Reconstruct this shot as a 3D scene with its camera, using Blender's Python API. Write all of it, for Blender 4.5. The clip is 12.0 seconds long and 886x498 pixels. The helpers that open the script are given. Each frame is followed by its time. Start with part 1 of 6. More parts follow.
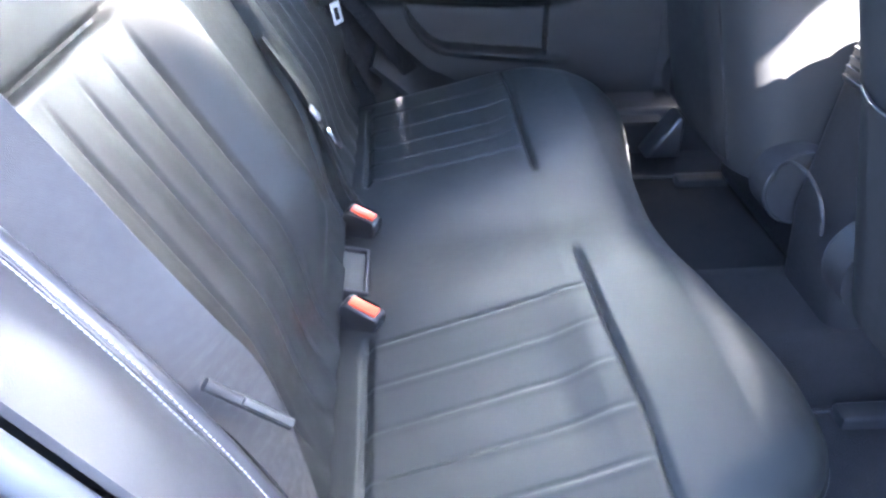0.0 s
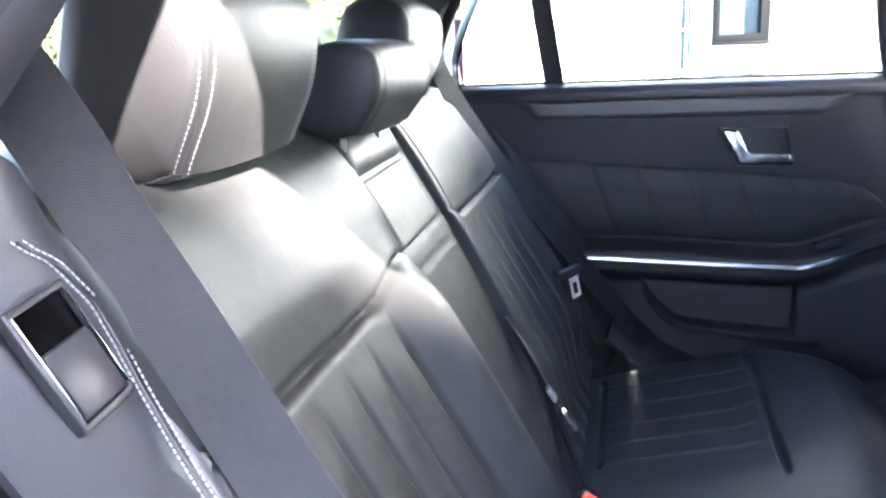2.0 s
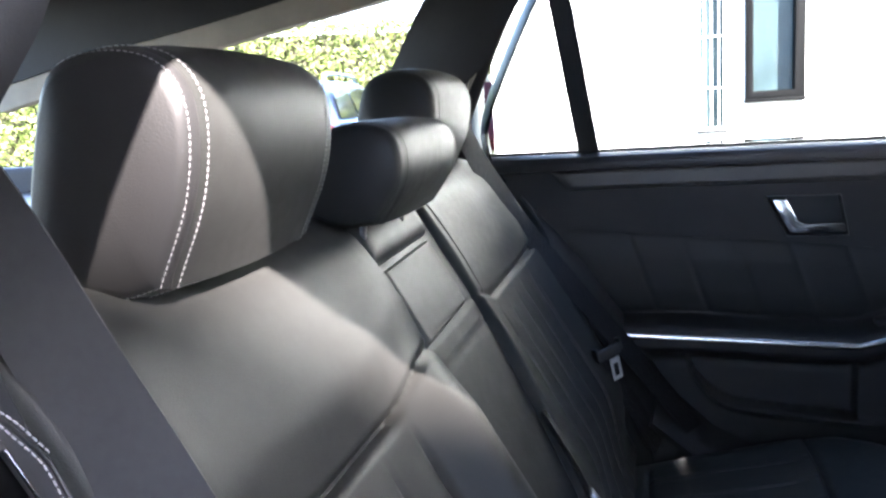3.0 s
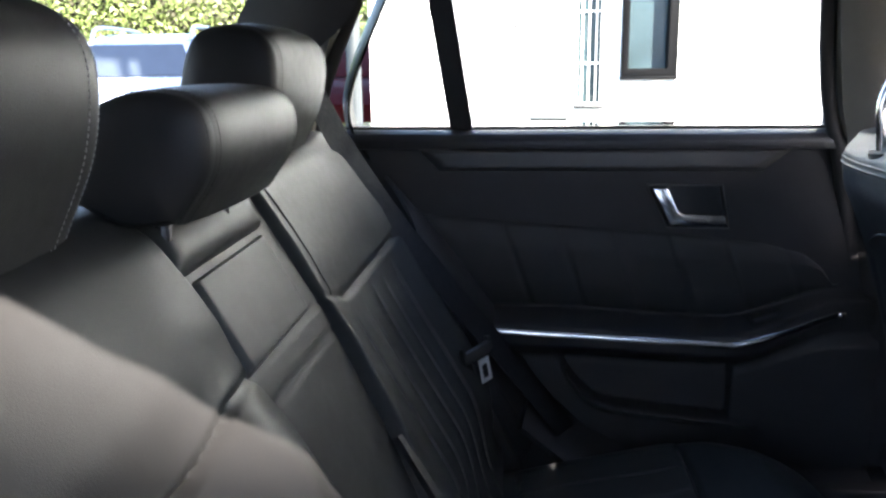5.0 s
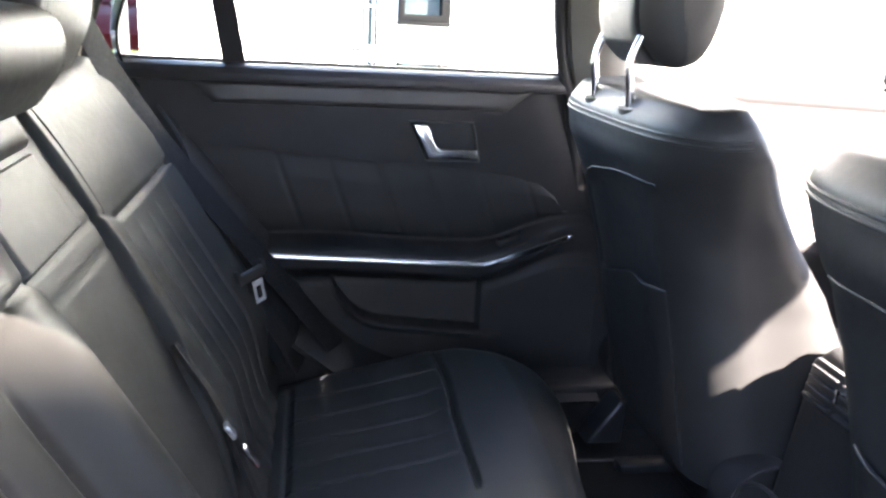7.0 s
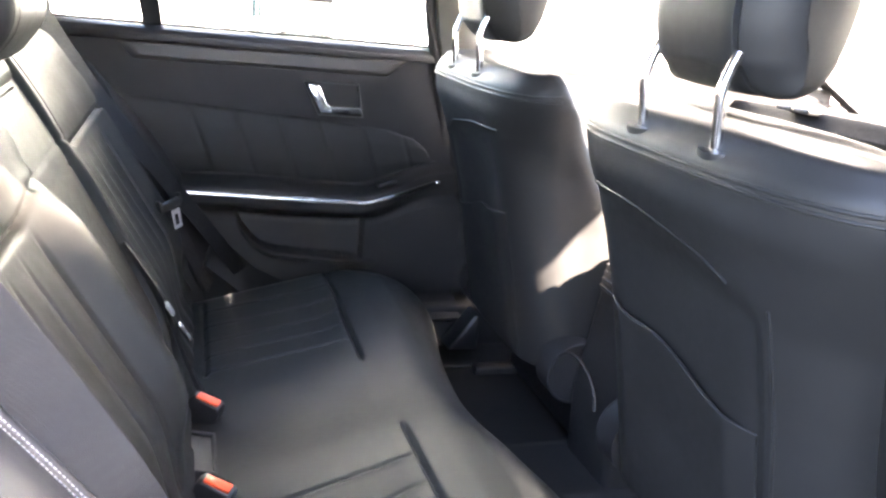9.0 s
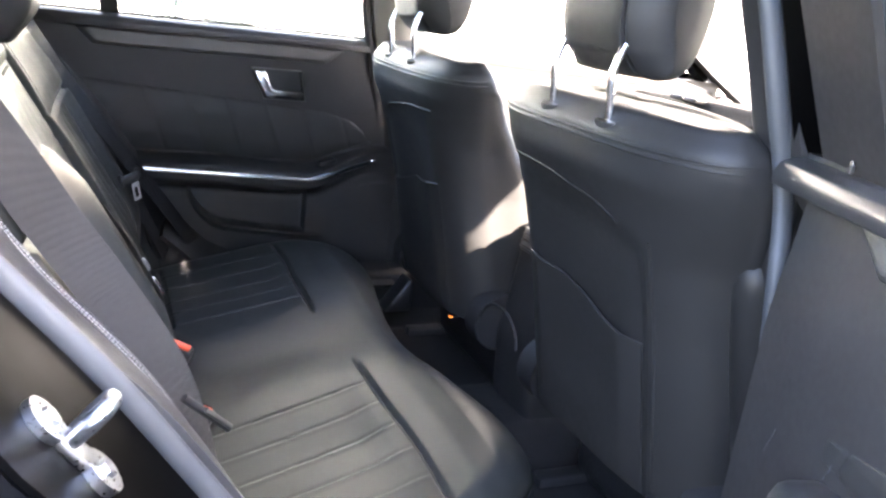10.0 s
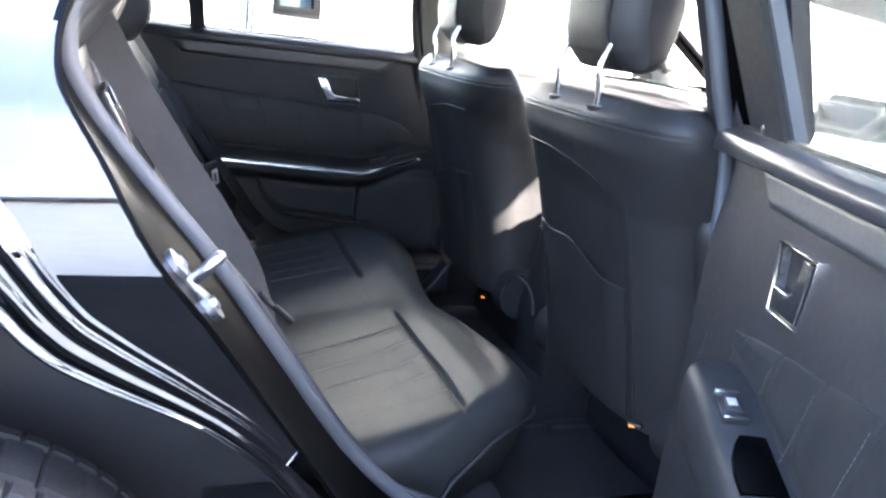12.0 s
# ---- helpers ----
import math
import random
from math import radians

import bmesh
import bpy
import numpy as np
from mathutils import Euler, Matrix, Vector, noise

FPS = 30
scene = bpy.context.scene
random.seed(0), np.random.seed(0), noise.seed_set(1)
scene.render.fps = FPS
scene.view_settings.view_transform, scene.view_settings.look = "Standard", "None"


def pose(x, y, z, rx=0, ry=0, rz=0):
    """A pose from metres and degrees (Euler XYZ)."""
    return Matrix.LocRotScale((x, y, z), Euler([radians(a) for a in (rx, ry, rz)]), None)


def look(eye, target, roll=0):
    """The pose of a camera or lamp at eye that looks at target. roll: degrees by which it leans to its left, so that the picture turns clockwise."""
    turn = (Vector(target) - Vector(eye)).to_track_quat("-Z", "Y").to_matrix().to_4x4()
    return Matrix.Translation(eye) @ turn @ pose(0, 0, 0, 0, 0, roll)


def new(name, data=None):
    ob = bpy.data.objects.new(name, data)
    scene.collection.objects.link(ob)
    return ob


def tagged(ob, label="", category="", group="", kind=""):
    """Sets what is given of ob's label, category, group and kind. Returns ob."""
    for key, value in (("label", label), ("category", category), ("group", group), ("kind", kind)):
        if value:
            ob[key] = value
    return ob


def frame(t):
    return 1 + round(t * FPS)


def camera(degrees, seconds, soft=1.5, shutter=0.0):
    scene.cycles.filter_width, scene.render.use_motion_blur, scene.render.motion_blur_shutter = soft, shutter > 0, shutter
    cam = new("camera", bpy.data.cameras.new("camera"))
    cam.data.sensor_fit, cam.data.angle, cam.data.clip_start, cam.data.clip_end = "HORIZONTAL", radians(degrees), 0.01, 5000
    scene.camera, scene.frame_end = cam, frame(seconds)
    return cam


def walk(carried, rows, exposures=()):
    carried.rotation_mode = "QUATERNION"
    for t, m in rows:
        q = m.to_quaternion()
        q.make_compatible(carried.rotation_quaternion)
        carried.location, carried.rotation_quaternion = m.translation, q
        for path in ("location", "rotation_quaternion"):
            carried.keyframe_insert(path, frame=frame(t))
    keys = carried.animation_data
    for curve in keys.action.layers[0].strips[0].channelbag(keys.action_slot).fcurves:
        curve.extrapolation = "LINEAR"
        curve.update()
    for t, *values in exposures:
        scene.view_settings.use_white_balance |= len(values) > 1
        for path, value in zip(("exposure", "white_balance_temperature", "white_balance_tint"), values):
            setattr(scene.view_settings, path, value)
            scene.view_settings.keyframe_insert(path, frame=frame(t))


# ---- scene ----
cam = camera(57.6, 12.0, soft=2.6)
PATH = [
    (0, (0.129, -0.907, 0.99), (0.222, 0.798, -0.05), -0.5),
    (0.5, (0.126, -0.907, 1.001), (0.041, 0.886, 0.12), -2.0),
    (1, (0.122, -0.902, 1.012), (-0.109, 0.937, 0.259), -2.2),
    (1.5, (0.117, -0.902, 1.022), (-0.23, 0.974, 0.421), -2.4),
    (2, (0.103, -0.881, 1.037), (-0.328, 1.011, 0.553), -2.5),
    (2.5, (0.094, -0.85, 1.054), (-0.406, 1.051, 0.685), -3.1),
    (2.7, (0.092, -0.832, 1.054), (-0.424, 1.07, 0.714), -3.6),
    (4.3, (0.087, -0.664, 1.069), (-0.326, 1.256, 0.692), -1.8),
    (4.5, (0.089, -0.654, 1.06), (-0.278, 1.274, 0.674), -2.0),
    (5, (0.088, -0.638, 1.06), (-0.124, 1.302, 0.623), -0.7),
    (5.5, (0.099, -0.632, 1.058), (0.079, 1.315, 0.603), 0.1),
    (6, (0.117, -0.646, 1.058), (0.252, 1.288, 0.567), 1.0),
    (6.5, (0.118, -0.683, 1.061), (0.348, 1.235, 0.54), 2.0),
    (7, (0.106, -0.747, 1.059), (0.43, 1.145, 0.499), 3.1),
    (7.2, (0.101, -0.778, 1.06), (0.471, 1.102, 0.486), 3.7),
    (8.8, (0.047, -1.038, 1.062), (0.625, 0.778, 0.456), 5.7),
    (9, (0.036, -1.062, 1.062), (0.649, 0.75, 0.478), 6.0),
    (9.5, (-0.017, -1.157, 1.057), (0.737, 0.6, 0.47), 6.7),
    (10, (-0.067, -1.247, 1.062), (0.735, 0.493, 0.488), 7.3),
    (10.5, (-0.102, -1.32, 1.055), (0.733, 0.405, 0.482), 8.4),
    (11, (-0.11, -1.388, 1.043), (0.751, 0.302, 0.408), 8.8),
    (11.5, (-0.114, -1.477, 1.035), (0.676, 0.266, 0.456), 8.9),
    (12, (-0.115, -1.52, 1.037), (0.56, 0.287, 0.511), 7.5),
]
EXPOSURE = [(0, 7.4, 5900, 22), (1, 7.0, 6000, 22), (1.5, 6.8, 6100, 22), (2, 6.3, 6200, 22), (2.7, 5.4, 6300, 22), (4.4, 4.5, 6400, 22), (5.5, 4.55, 6500, 22), (6.5, 5.35, 6600, 22), (7.2, 6.0, 7000, 24), (9, 6.4, 7400, 24), (10.5, 6.05, 7100, 24), (12, 5.8, 6600, 22)]
walk(cam, [(t, look(e, g, r)) for t, e, g, r in PATH], EXPOSURE)


# ---- light: afternoon sun from the front right over an added unseen house, blue sky
SUN = Vector((1.0, -1.0, 1.1)).normalized()
world = bpy.data.worlds.new("sky")
world.use_nodes = True
scene.world = world
sky = world.node_tree.nodes.new("ShaderNodeTexSky")
sky.sky_type, sky.sun_disc = "NISHITA", False
sky.sun_elevation = math.asin(SUN.z)
sky.sun_rotation = math.atan2(SUN.x, SUN.y)
world.node_tree.links.new(sky.outputs[0], world.node_tree.nodes["Background"].inputs[0])
world.node_tree.nodes["Background"].inputs[1].default_value = 0.070
sun = new("sun", bpy.data.lights.new("sun", "SUN"))
sun.data.energy, sun.data.angle, sun.data.color = 3.4, radians(0.9), (1.0, 0.93, 0.82)
sun.matrix_world = look(SUN * 20, (0, 0, 0))


# ---- materials
def material(name, colour, rough=0.5, metal=0.0, vary=0.15, scale=6.0, grain=0.0, grain_scale=400.0, spec=0.5, coat=0.0, rvary=0.1):
    """Principled surface: colour and roughness vary at two scales, fine relief from a cell or noise pattern."""
    m = bpy.data.materials.new(name)
    m.use_nodes = True
    n, l = m.node_tree.nodes, m.node_tree.links
    b = n["Principled BSDF"]
    b.inputs["Metallic"].default_value = metal
    b.inputs["Specular IOR Level"].default_value = spec
    b.inputs["Coat Weight"].default_value = coat
    b.inputs["Coat Roughness"].default_value = 0.03
    tc = n.new("ShaderNodeTexCoord")
    big = n.new("ShaderNodeTexNoise")
    big.inputs["Scale"].default_value, big.inputs["Detail"].default_value = scale, 6
    l.new(tc.outputs["Object"], big.inputs["Vector"])
    ramp = n.new("ShaderNodeMapRange")
    ramp.inputs["From Min"].default_value, ramp.inputs["From Max"].default_value = 0.3, 0.7
    ramp.inputs["To Min"].default_value, ramp.inputs["To Max"].default_value = 1 - vary, 1 + vary
    l.new(big.outputs["Fac"], ramp.inputs["Value"])
    mul = n.new("ShaderNodeVectorMath")
    mul.operation = "SCALE"
    mul.inputs[0].default_value = colour
    l.new(ramp.outputs[0], mul.inputs["Scale"])
    l.new(mul.outputs[0], b.inputs["Base Color"])
    small = n.new("ShaderNodeTexNoise")
    small.inputs["Scale"].default_value, small.inputs["Detail"].default_value = scale * 9, 3
    l.new(tc.outputs["Object"], small.inputs["Vector"])
    rr = n.new("ShaderNodeMapRange")
    rr.inputs["From Min"].default_value, rr.inputs["From Max"].default_value = 0.3, 0.7
    rr.inputs["To Min"].default_value, rr.inputs["To Max"].default_value = max(0.01, rough - rvary), min(1, rough + rvary)
    l.new(small.outputs["Fac"], rr.inputs["Value"])
    l.new(rr.outputs[0], b.inputs["Roughness"])
    if grain:
        cell = n.new("ShaderNodeTexVoronoi")
        cell.inputs["Scale"].default_value = grain_scale
        l.new(tc.outputs["Object"], cell.inputs["Vector"])
        bump = n.new("ShaderNodeBump")
        bump.inputs["Strength"].default_value, bump.inputs["Distance"].default_value = grain, 0.001
        l.new(cell.outputs["Distance"], bump.inputs["Height"])
        l.new(bump.outputs[0], b.inputs["Normal"])
    return m


def woven(name, colour, pitch):
    """Webbing: fine cross ribs over a plain dark yarn."""
    m = material(name, colour, 0.6, 0, 0.12, 20, spec=0.2)
    n, l = m.node_tree.nodes, m.node_tree.links
    tc = n.new("ShaderNodeTexCoord")
    wave = n.new("ShaderNodeTexWave")
    wave.inputs["Scale"].default_value = pitch
    wave.bands_direction = "Z"
    wave.inputs["Distortion"].default_value = 0.6
    l.new(tc.outputs["Object"], wave.inputs["Vector"])
    bump = n.new("ShaderNodeBump")
    bump.inputs["Strength"].default_value, bump.inputs["Distance"].default_value = 0.5, 0.001
    l.new(wave.outputs["Fac"], bump.inputs["Height"])
    l.new(bump.outputs[0], n["Principled BSDF"].inputs["Normal"])
    return m


def glass(name, tint=(0.93, 0.96, 0.95)):
    m = bpy.data.materials.new(name)
    m.use_nodes = True
    n, l = m.node_tree.nodes, m.node_tree.links
    n.remove(n["Principled BSDF"])
    tr, gl, mx = n.new("ShaderNodeBsdfTransparent"), n.new("ShaderNodeBsdfGlossy"), n.new("ShaderNodeMixShader")
    tr.inputs[0].default_value, gl.inputs["Roughness"].default_value = (*tint, 1), 0.01
    lw, pw, ma = n.new("ShaderNodeLayerWeight"), n.new("ShaderNodeMath"), n.new("ShaderNodeMath")
    lw.inputs[0].default_value = 0.5
    pw.operation, pw.inputs[1].default_value = "POWER", 5.0
    ma.operation, ma.inputs[1].default_value, ma.inputs[2].default_value = "MULTIPLY_ADD", 0.55, 0.015
    l.new(lw.outputs["Facing"], pw.inputs[0])
    l.new(pw.outputs[0], ma.inputs[0])
    l.new(ma.outputs[0], mx.inputs[0])
    l.new(tr.outputs[0], mx.inputs[1])
    l.new(gl.outputs[0], mx.inputs[2])
    l.new(mx.outputs[0], n["Material Output"].inputs[0])
    return m


LEATHER = material("black_leather", (0.0240, 0.0250, 0.0240), 0.44, 0, 0.08, 9, 0.12, 850, spec=0.13, rvary=0.035)
LEATHER_DARK = material("black_leather_side", (0.020, 0.020, 0.0205), 0.48, 0, 0.08, 9, 0.12, 850, spec=0.32, rvary=0.035)
# Leather made paler, bluer and glossier for sky light on the right bolster
LEATHER_SKYLIT = material("satin_skylit_leather", (0.032, 0.033, 0.036), 0.42, 0, 0.08, 9, 0.10, 850, spec=0.42, rvary=0.03)
VINYL = material("soft_black_plastic", (0.0215, 0.0208, 0.0218), 0.55, 0, 0.12, 14, 0.07, 1100, spec=0.3, rvary=0.04)
FRAME = material("dull_grey_metal", (0.10, 0.10, 0.10), 0.4, 0.8, 0.1, 30)
BRIGHT = material("bright_tongue_steel", (0.6, 0.61, 0.62), 0.4, 0.35, 0.06, 40)
JAMB = material("black_jamb_paint", (0.0009, 0.0009, 0.0010), 0.35, 0, 0.1, 8, spec=0.04, rvary=0.01)
CAPTOP = material("satin_black_ledge", (0.03, 0.03, 0.032), 0.36, 0, 0.1, 14, spec=0.5, rvary=0.02)
PILLAR = material("warm_grey_pillar_cover", (0.17, 0.16, 0.14), 0.6, 0, 0.1, 12, 0.15, 1000)
# Blue base colour stands for the sky mirrored in the house panes
DOORGLASS = material("sky_toned_door_glass", (0.030, 0.046, 0.052), 0.08, 0, 0.2, 4, spec=0.6)
TARP = material("dark_grey_sheeting", (0.03, 0.034, 0.035), 0.6, 0, 0.3, 5)
PALEBOX = material("pale_grey_box_plastic", (0.16, 0.19, 0.20), 0.5, 0, 0.1, 6)
TRIM = material("satin_grey_trim", (0.06, 0.058, 0.056), 0.45, 0.1, 0.1, 20)
PLASTIC = material("grey_pillar_plastic", (0.06, 0.06, 0.064), 0.5, 0, 0.1, 12, 0.2, 900)
DARK = material("black_plastic", (0.018, 0.018, 0.019), 0.4, 0, 0.15, 20)
RUBBER = material("grey_rubber_seal", (0.055, 0.060, 0.067), 0.5, 0, 0.12, 16, spec=0.35, rvary=0.03)
CARPET = material("charcoal_carpet", (0.008, 0.0075, 0.0078), 0.95, 0, 0.3, 60, 0.9, 500)
CHROME = material("satin_chrome", (0.78, 0.78, 0.78), 0.16, 1.0, 0.05, 30, rvary=0.06)
STEEL = material("zinc_steel", (0.62, 0.63, 0.65), 0.34, 1.0, 0.12, 40)
PAINT = material("black_car_paint", (0.0009, 0.0009, 0.0010), 0.08, 0, 0.1, 8, spec=0.1, coat=1.0, rvary=0.015)
PAINT.node_tree.nodes["Principled BSDF"].inputs["Coat IOR"].default_value = 2.2
TYRE = material("tyre_rubber", (0.03, 0.03, 0.031), 0.75, 0, 0.25, 30)
# One webbing coloured twice: near black for shade, grey for daylight by the door
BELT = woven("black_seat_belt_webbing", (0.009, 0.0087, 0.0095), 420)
BELT_LIT = woven("grey_lit_seat_belt_webbing", (0.036, 0.036, 0.037), 420)
ORANGE = material("orange_red_button", (0.75, 0.09, 0.035), 0.35, 0, 0.06, 40)
AMBER = material("lit_amber_lens", (0.8, 0.25, 0.05), 0.3)
AMBER.node_tree.nodes["Principled BSDF"].inputs["Emission Color"].default_value = (1.0, 0.28, 0.06, 1)
AMBER.node_tree.nodes["Principled BSDF"].inputs["Emission Strength"].default_value = 0.05
THREAD = material("pale_grey_thread", (0.32, 0.32, 0.33), 0.7, 0, 0.1, 80)
THREAD_DIM = material("grey_thread", (0.055, 0.056, 0.062), 0.7, 0, 0.1, 80)
HEADLINER = material("grey_headliner_cloth", (0.075, 0.068, 0.056), 0.9, 0, 0.1, 30, 0.4, 900)
BEIGE = material("beige_trim_edge", (0.4, 0.36, 0.29), 0.6, 0, 0.1, 20)
DASHTOP = material("dashboard_skin", (0.007, 0.0069, 0.0068), 0.6, 0, 0.1, 16, 0.3, 700, spec=0.08)
GLASS = glass("clear_car_glass")
GLASS_TINT = glass("green_car_glass", (0.88, 0.93, 0.91))
RENDERWALL = material("white_painted_render", (0.82, 0.82, 0.8), 0.85, 0, 0.05, 3, 0.5, 60)
SLATE = material("slate_roof", (0.13, 0.13, 0.14), 0.7, 0, 0.25, 8, 0.5, 20)
GREYFRAME = material("dark_grey_window_frame", (0.003, 0.003, 0.0035), 0.6, 0, 0.1, 20, spec=0.06)
PIPE = material("grey_downpipe_paint", (0.020, 0.024, 0.027), 0.5, 0, 0.12, 15)
GROUND = material("worn_asphalt", (0.018, 0.0177, 0.0175), 0.9, 0, 0.3, 1.3, 0.8, 90, spec=0.05)
SILVER = material("silver_blue_car_paint", (0.42, 0.48, 0.56), 0.25, 0.5, 0.05, 8, coat=0.8)
RED = material("red_car_paint", (0.03, 0.0007, 0.001), 0.5, 0, 0.06, 8, spec=0.04)
LEAF = material("hedge_leaf", (0.10, 0.14, 0.035), 0.55, 0, 0.5, 3)
TWIG = material("hedge_twigs", (0.03, 0.03, 0.015), 0.9, 0, 0.3, 10)
CARGLASS = material("dark_reflecting_car_window", (0.03, 0.04, 0.05), 0.05, 0, 0.1, 6, spec=0.8)
LAMP = material("red_tail_lamp", (0.55, 0.03, 0.02), 0.15, 0, 0.05, 20, coat=1)


# ---- mesh helpers
CY = 0.02                      # the car's middle plane


def mirror(p):
    return Vector((p[0], 2 * CY - p[1], p[2]))


def thing(name, label, category, group="", kind="", at=(0, 0, 0)):
    ob = new(name)
    ob.location = at
    return tagged(ob, label, category, group, kind)


def part(name, bm, mat, parent, label="", smooth=True, T=None, sharp=45):
    """Links a bmesh as one mesh under a thing or a part."""
    if T is not None:
        bm.transform(T)
    bmesh.ops.recalc_face_normals(bm, faces=bm.faces)
    me = bpy.data.meshes.new(name)
    bm.to_mesh(me)
    bm.free()
    me.materials.append(mat)
    if smooth:
        me.shade_smooth()
        me.set_sharp_from_angle(angle=radians(sharp))
    ob = new(name, me)
    if parent is not None:
        off = Vector((0, 0, 0))
        o = parent
        while o is not None:
            off += o.location
            o = o.parent
        ob.parent = parent
        ob.location = -off
    if label:
        ob["label"] = label
    return ob


def sm(a, b, x):
    t = min(1.0, max(0.0, (x - a) / (b - a)))
    return t * t * (3 - 2 * t)


def bell(x, c, w):
    return math.exp(-((x - c) / w) ** 2)


def lerp(table, x):
    """Piecewise straight line through (x, value) pairs."""
    if x <= table[0][0]:
        return table[0][1]
    for (a, va), (b, vb) in zip(table, table[1:]):
        if x <= b:
            return va + (vb - va) * (x - a) / (b - a)
    return table[-1][1]


def slab(front, back, nu, nv):
    """A closed sheet between two surfaces given over u, v in 0..1."""
    bm = bmesh.new()
    F = [[bm.verts.new(front(i / nu, j / nv)) for j in range(nv + 1)] for i in range(nu + 1)]
    B = [[bm.verts.new(back(i / nu, j / nv)) for j in range(nv + 1)] for i in range(nu + 1)]
    for i in range(nu):
        for j in range(nv):
            bm.faces.new((F[i][j], F[i + 1][j], F[i + 1][j + 1], F[i][j + 1]))
            bm.faces.new((B[i][j], B[i][j + 1], B[i + 1][j + 1], B[i + 1][j]))
    for i in range(nu):
        bm.faces.new((F[i][0], B[i][0], B[i + 1][0], F[i + 1][0]))
        bm.faces.new((F[i][nv], F[i + 1][nv], B[i + 1][nv], B[i][nv]))
    for j in range(nv):
        bm.faces.new((F[0][j], F[0][j + 1], B[0][j + 1], B[0][j]))
        bm.faces.new((F[nu][j], B[nu][j], B[nu][j + 1], F[nu][j + 1]))
    return bm


def smooth_path(points, step=6):
    """Catmull-Rom through the points."""
    P = [Vector(p) for p in points]
    P = [2 * P[0] - P[1], *P, 2 * P[-1] - P[-2]]
    out = []
    for a, b, c, d in zip(P, P[1:], P[2:], P[3:]):
        for k in range(step):
            t = k / step
            out.append(0.5 * (2 * b + (c - a) * t + (2 * a - 5 * b + 4 * c - d) * t * t + (3 * b - a - 3 * c + d) * t ** 3))
    out.append(P[-2])
    return out


def sweep(points, section, normal=None, bm=None, close=False):
    """Sweeps a closed section of (across, along normal) pairs along the points. normal: a vector, or one for each point."""
    bm = bm or bmesh.new()
    n = len(points)
    rings = []
    for i, p in enumerate(points):
        a, b = (points[(i - 1) % n], points[(i + 1) % n]) if close else (points[max(0, i - 1)], points[min(n - 1, i + 1)])
        d = (Vector(b) - Vector(a)).normalized()
        up = normal[i] if isinstance(normal, list) else (normal or ((0, 0, 1) if abs(d.z) < 0.9 else (1, 0, 0)))
        side = d.cross(Vector(up)).normalized()
        up = side.cross(d).normalized()
        rings.append([bm.verts.new(Vector(p) + side * u + up * v) for u, v in section])
    m = len(section)
    for r, q in zip(rings, rings[1:] + ([rings[0]] if close else [])):
        for k in range(m):
            bm.faces.new((r[k], r[(k + 1) % m], q[(k + 1) % m], q[k]))
    if not close:
        bm.faces.new(rings[0][::-1])
        bm.faces.new(rings[-1])
    return bm


def disc(r, n=10, ry=None):
    return [(r * math.cos(2 * math.pi * k / n), (ry or r) * math.sin(2 * math.pi * k / n)) for k in range(n)]


def flat(w, t):
    return [(-w / 2, -t / 2), (w / 2, -t / 2), (w / 2, t / 2), (-w / 2, t / 2)]


def tube(points, r, bm=None, n=8, close=False, normal=None):
    return sweep([Vector(p) for p in points], disc(r, n), normal, bm, close)


def rbox(size, at=(0, 0, 0), bevel=0.006, seg=2, bm=None, turn=None):
    """A box with rounded edges."""
    b = bmesh.new()
    bmesh.ops.create_cube(b, size=1)
    for v in b.verts:
        v.co = Vector((v.co.x * size[0], v.co.y * size[1], v.co.z * size[2]))
    if bevel:
        bmesh.ops.bevel(b, geom=list(b.edges), offset=min(bevel, 0.45 * min(size)), segments=seg, affect="EDGES", profile=0.5)
    m = Matrix.Translation(at) @ (turn or Matrix())
    b.transform(m)
    if bm is None:
        return b
    me = bpy.data.meshes.new("tmp")
    b.to_mesh(me)
    b.free()
    bm.from_mesh(me)
    bpy.data.meshes.remove(me)
    return bm


def prism(poly, axis, a, b, bevel=0.0, seg=2):
    """A polygon pushed out along an axis from a to b. poly: pairs in the other two axes in the order x, y, z."""
    bm = bmesh.new()
    def put(p, c):
        q = list(p)
        q.insert(axis, c)
        return bm.verts.new(q)
    A, B = [put(p, a) for p in poly], [put(p, b) for p in poly]
    n = len(poly)
    bm.faces.new(A[::-1])
    bm.faces.new(B)
    for k in range(n):
        bm.faces.new((A[k], A[(k + 1) % n], B[(k + 1) % n], B[k]))
    bmesh.ops.recalc_face_normals(bm, faces=bm.faces)
    if bevel:
        bmesh.ops.bevel(bm, geom=list(bm.edges), offset=bevel, segments=seg, affect="EDGES", profile=0.5)
    return bm


def frame_prism(outer, inner, axis, a, b, bevel=0.0):
    """A flat frame between two outlines of as many corners."""
    bm = bmesh.new()
    def put(p, c):
        q = list(p)
        q.insert(axis, c)
        return bm.verts.new(q)
    R = [[put(p, c) for p in ring] for ring in (outer, inner) for c in (a, b)]
    oa, ob, ia, ib = R
    n = len(outer)
    for k in range(n):
        j = (k + 1) % n
        bm.faces.new((oa[k], oa[j], ob[j], ob[k]))
        bm.faces.new((ia[j], ia[k], ib[k], ib[j]))
        bm.faces.new((ob[k], ob[j], ib[j], ib[k]))
        bm.faces.new((oa[j], oa[k], ia[k], ia[j]))
    bmesh.ops.recalc_face_normals(bm, faces=bm.faces)
    if bevel:
        bmesh.ops.bevel(bm, geom=[e for e in bm.edges if e.calc_face_angle(0) > 0.5], offset=bevel, segments=2, affect="EDGES", profile=0.5)
    return bm


